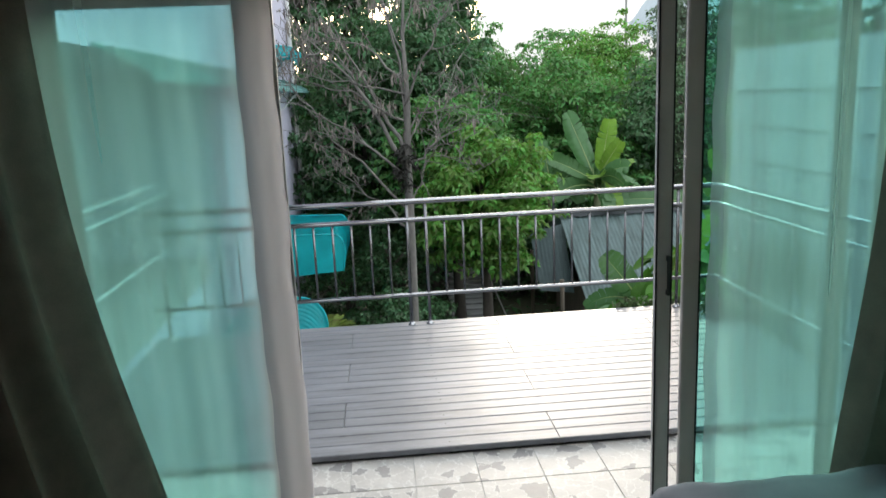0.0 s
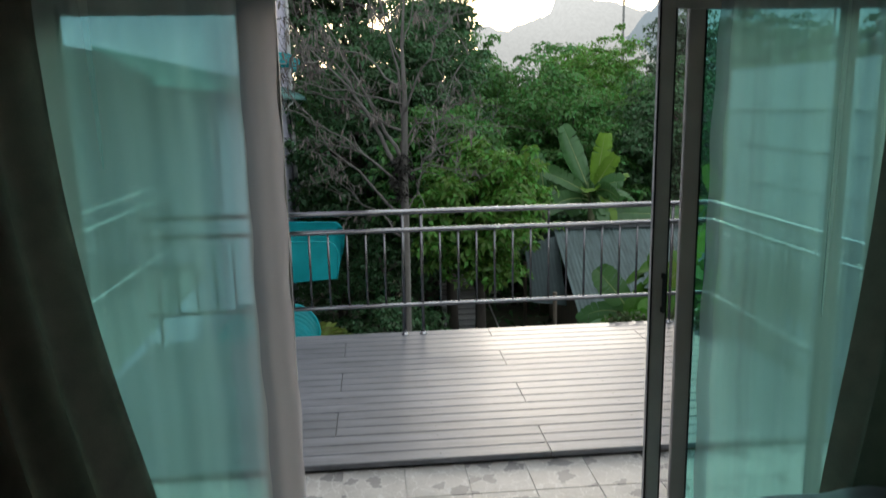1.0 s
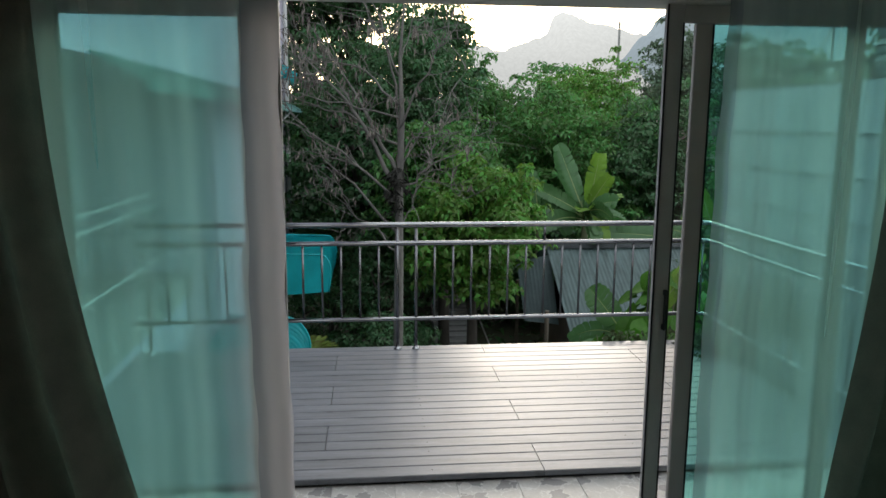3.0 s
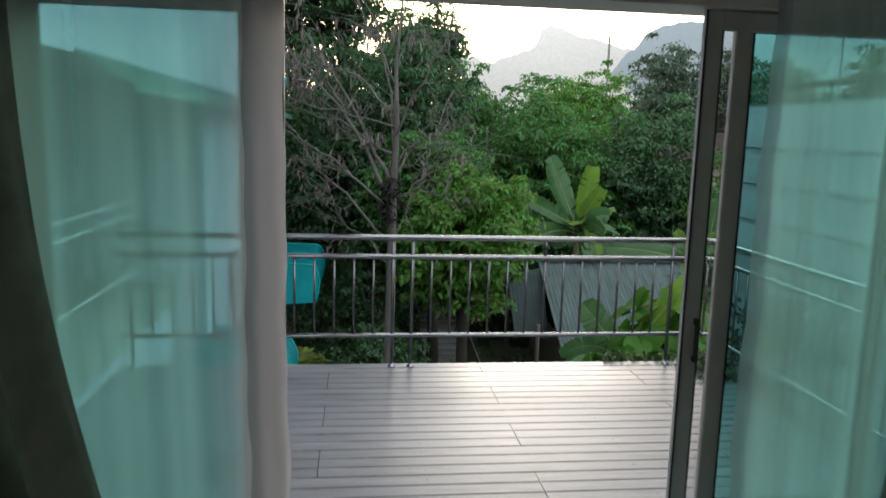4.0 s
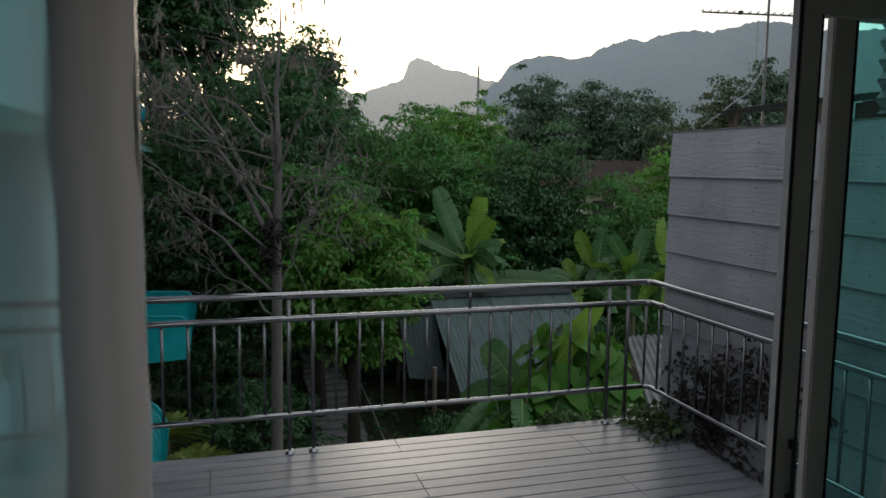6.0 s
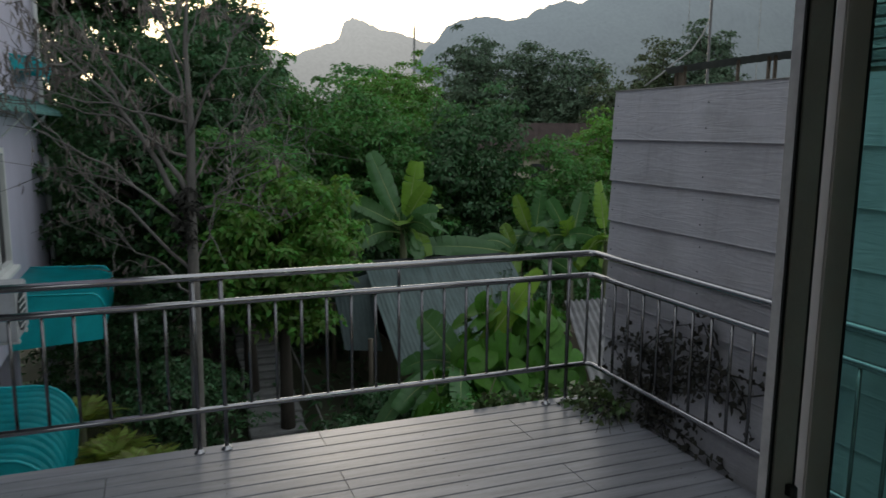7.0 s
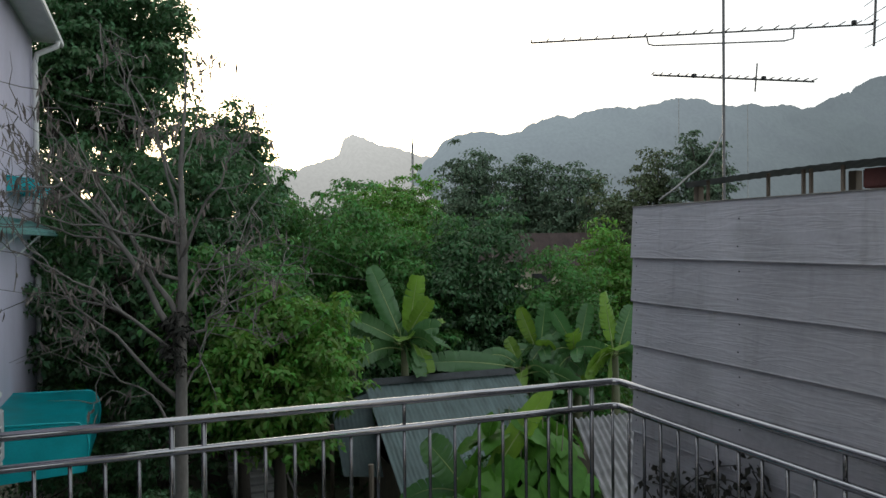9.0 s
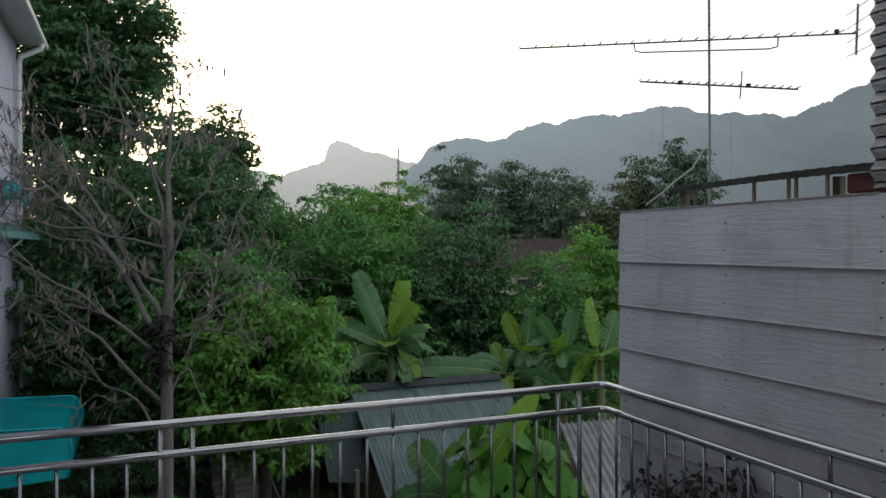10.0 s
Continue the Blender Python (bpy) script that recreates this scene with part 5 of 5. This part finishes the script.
part("cable", tube(bmesh.new(), [at_side(1.89, 2.47), at_side(1.85, 2.38), at_side(1.78, 2.27), at_side(1.67, 2.19), at_side(1.58, 2.11), at_side(1.46, 2.02)], 0.006, 6), M_CABLE, ant, "grey aerial cable", smooth=True)


# ---------------------------------------------------------------- creeper in the balcony corner
def creeper():
    rng = np.random.default_rng(8)
    th = thing("creeper", (WX, -0.6, 0.0), "half-dead creeper on the boarded wall and deck corner", "creeper")
    bm, lp, ln = bmesh.new(), [], []
    for k in range(36):
        y, z = (rng.uniform(-0.72, -0.38), rng.uniform(-0.02, 0.25)) if k % 3 else (rng.uniform(-1.35, -0.6), rng.uniform(0.3, 0.5))
        dy, dz = rng.normal(-0.25, 0.9), rng.uniform(0.2, 1.0)
        pts = [Vector((WX - 0.012, y, z))]
        for _ in range(rng.integers(5, 11)):
            dy += rng.normal(0, 0.5)
            dz += rng.normal(-0.12, 0.3)
            v = Vector((0, dy, dz)).normalized() * rng.uniform(0.05, 0.10)
            q = pts[-1] + v
            if not (-1.6 < q.y < -0.06 and -0.02 < q.z < 0.80):
                break
            q.x = WX - 0.012 - rng.uniform(0, 0.012)
            pts.append(q)
            for _ in range(3):
                lp.append((q.x - rng.uniform(0.0, 0.03), q.y + rng.normal(0, 0.03), q.z + rng.normal(0, 0.03)))
                ln.append((-1, rng.normal(0, 0.5), rng.normal(0.2, 0.5)))
        if len(pts) > 2:
            tube(bm, pts, [0.006 * (1 - 0.7 * i / len(pts)) for i in range(len(pts))], 5)
    part("stem_network", bm, M_ROOT, th, "dark dried stems")
    part_mesh("wall_leaves", leaves_mesh("wall_leaves", np.array(lp), np.array(ln), 0.04, 0.75, rng), M_ROOT, th, "withered dark leaves")
    n = 330
    k = rng.uniform(0, 1, n) ** 1.4
    pos = np.stack([0.03 - 0.34 * k * rng.uniform(0, 1, n), -0.02 - 0.42 * rng.uniform(0, 1, n) ** 1.5, 0.01 + 0.13 * rng.uniform(0, 1, n) * (1 - k)], axis=1)
    out = np.stack([rng.uniform(-0.75, 0.05, 420), 0.09 + rng.uniform(0, 0.10, 420), rng.uniform(-0.12, 0.05, 420)], axis=1)
    pos = np.concatenate([pos, out])
    part_mesh("leaves", leaves_mesh("leaves", pos, rng.normal(size=pos.shape) + np.array((-0.3, -0.3, 0.9)), 0.05, 0.7, rng), M_IVY, th, "small green leaves")
    bm = bmesh.new()
    for k in range(16):
        a = Vector((0.03, -0.25 + rng.normal(0, 0.1), 0.012))
        b = Vector((-0.30 * rng.random(), -0.55 * rng.random() - 0.05, 0.012))
        tube(bm, [a, a.lerp(b, 0.5) + Vector((0, 0, 0.05)), b], [0.005, 0.004, 0.002], 5)
    part("runners", bm, M_ROOT, th)


creeper()


# ---------------------------------------------------------------- ridges
def ridge(name, x0, x1, y, heights, rough, material, label):
    """A wooded limestone ridge: crest heights at even steps, roughened, with cliffs and slopes falling towards the valley."""
    def crest(u):
        k = u * (len(heights) - 1)
        i = min(int(k), len(heights) - 2)
        f = k - i
        f = min(1, max(0, f * f * (3 - 2 * f)))
        return heights[i] * (1 - f) + heights[i + 1] * f
    def at(u, v):
        x = x0 + (x1 - x0) * u
        n = sum(noise.noise(Vector((x * 0.03 * 2 ** o, v * 3 * 2 ** o, o))) / 1.6 ** o for o in range(6))
        h = crest(u) * (1 - v ** 1.2) + rough * n * (1 - v) ** 0.4
        return (x, y - v * 200 + 22 * noise.noise(Vector((x * 0.02, v * 6, 3))), max(GROUND, h))
    setting(name, grid(bmesh.new(), 420, 30, at), material, label, "mountain", smooth=True)


ridge("backdrop_far_ridge", 128, 427, 1000, [100, 103, 105, 98, 97, 103, 108, 113, 118, 143, 149, 147, 141, 135, 134, 132, 128, 125, 123, 120, 114, 111, 108, 106], 3, M_HILL_FAR, "limestone ridge at the end of the valley, paled by painted haze")
ridge("backdrop_ridge", 285, 1131, 840, [73, 101, 124, 135, 134, 134, 137, 151, 159, 161, 168, 172, 176, 178, 183, 188, 194, 197, 194, 191, 190, 194, 196, 196, 196, 195, 196, 199, 213, 220, 228, 239, 250, 259, 267, 275], 4.5, M_HILL, "wooded grey-green limestone ridge with painted morning haze")


# ---------------------------------------------------------------- pieces: siding boards, deck boards, tiles
def lap_board(name, length, high):
    """A lap board: thin at its top edge, proud at its lower one, with a rounded nose; runs along y."""
    prof = [(0.022, high), (0.012, high), (-0.006, 0.010), (-0.008, 0.004), (-0.006, 0.0), (0.022, 0.0)]
    me = raw_mesh(name, [(x, y, z) for y in (0, length) for x, z in prof], [(0, 1, 7, 6), (1, 2, 8, 7), (2, 3, 9, 8), (3, 4, 10, 9), (4, 5, 11, 10), (5, 4, 3, 2, 1, 0), (6, 7, 8, 9, 10, 11), (5, 0, 6, 11)])
    me.materials.append(M_SIDING)
    return me


board_me = lap_board("board", WY1 - WY0, 0.288)
nail = bmesh.new()
for k in range(9):
    z = 1.654 - 0.2475 * k
    o = new("board", board_me)
    o.parent = scr
    o.location = (WX - 0.001, WY0, z)
    for y in (-0.07, -0.86, -1.66, -2.45):
        for dz in (0.07, 0.20):
            x = WX - 0.0065 + 0.018 * dz / 0.28
            tube(nail, [(x - 0.003, y, z + dz), (x + 0.004, y, z + dz)], 0.0045, 6)
tagged(part("nail_heads", nail, M_GASKET, scr), kind="stuff")
part("coping", boxes((WX + 0.004, WX + 0.15, -1.64, WY1 + 0.004, 1.941, 1.947), bevel=0.002), M_CONC, scr)

deck = thing("deck", (0, 0, -0.085), "grey-brown composite deck boards with fine grooves", "deck", kind="structure")
D_Y0, D_ROWS, D_W = -2.062, 7, 0.3205


def deck_board(length, strips=3):
    """A board of strips with shallow grooves between them and a gap at its edge; runs along x."""
    prof, s = [], (D_W - 0.006) / 3
    last = strips - 1
    for k in range(strips):
        a = k * s
        prof += [(a + (0.0 if k == 0 else 0.0025), -0.004), (a + 0.004 + (0 if k == 0 else 0.0025), 0.0), (a + s - 0.004 - (0 if k == last else 0.0025), 0.0), (a + s - (0 if k == last else 0.0025), -0.004)]
        if k < last:
            prof += [(a + s, -0.010)]
    prof += [(s * strips, -0.028), (0, -0.028)]
    n = len(prof)
    me = raw_mesh("deck_board", [(x, y, z) for x in (0, length) for y, z in prof], [(i, (i + 1) % n, n + (i + 1) % n, n + i) for i in range(n)] + [tuple(range(n))[::-1], tuple(range(n, 2 * n))])
    me.materials.append(M_DECK)
    return me


cache = {}
for r in range(D_ROWS):
    cuts = [-4.30, -3.94, -1.742, 0.05] if r % 2 == 0 else [-4.30, -2.838, -0.64, 0.05]
    strips = 2 if r == D_ROWS - 1 else 3
    for a, b in zip(cuts, cuts[1:]):
        key = (round(b - a, 3), strips)
        if key not in cache:
            cache[key] = deck_board(b - a - 0.004, strips)
        o = new("deck_board", cache[key])
        o.parent = deck
        o.location = (a, D_Y0 + r * D_W, 0.085)
part("joist", boxes(*[(x, x + 0.05, -2.02, 0.06, -0.085, -0.029) for x in (-4.2, -3.96, -3.2, -2.86, -2.3, -1.766, -1.2, -0.66, -0.1)]), M_WOOD, deck)
part("screws", (lambda b: [tube(b, [(x, D_Y0 + D_W * (r + q), -0.001), (x, D_Y0 + D_W * (r + q), 0.0008)], 0.0035, 6) for r in range(6) for q in (0.17, 0.83) for x in (-3.2, -2.3, -1.2, -0.1)] and b)(bmesh.new()), M_GASKET, deck)

tiles = thing("tile_floor", (0, -2.5, -0.085), "pale tiles printed like crazy paving outside the door", "floor", kind="structure")
part("bed", boxes((-4.30, 0.08, -2.95, -2.04, -0.084, -0.0475)), M_GROUT, tiles)
tile_me = bpy.data.meshes.new("tile")
bm = boxes((-0.1485, 0.1485, -0.1485, 0.1485, -0.008, 0.0), bevel=0.0015)
bm.to_mesh(tile_me)
bm.free()
tile_me.materials.append(M_TILE)
for i in range(14):
    for j in range(3):
        o = new("tile", tile_me)
        o.parent = tiles
        o.location = (-4.14 + 0.3005 * i, -2.80 + 0.3005 * j - (-2.5), 0.085 - 0.043)
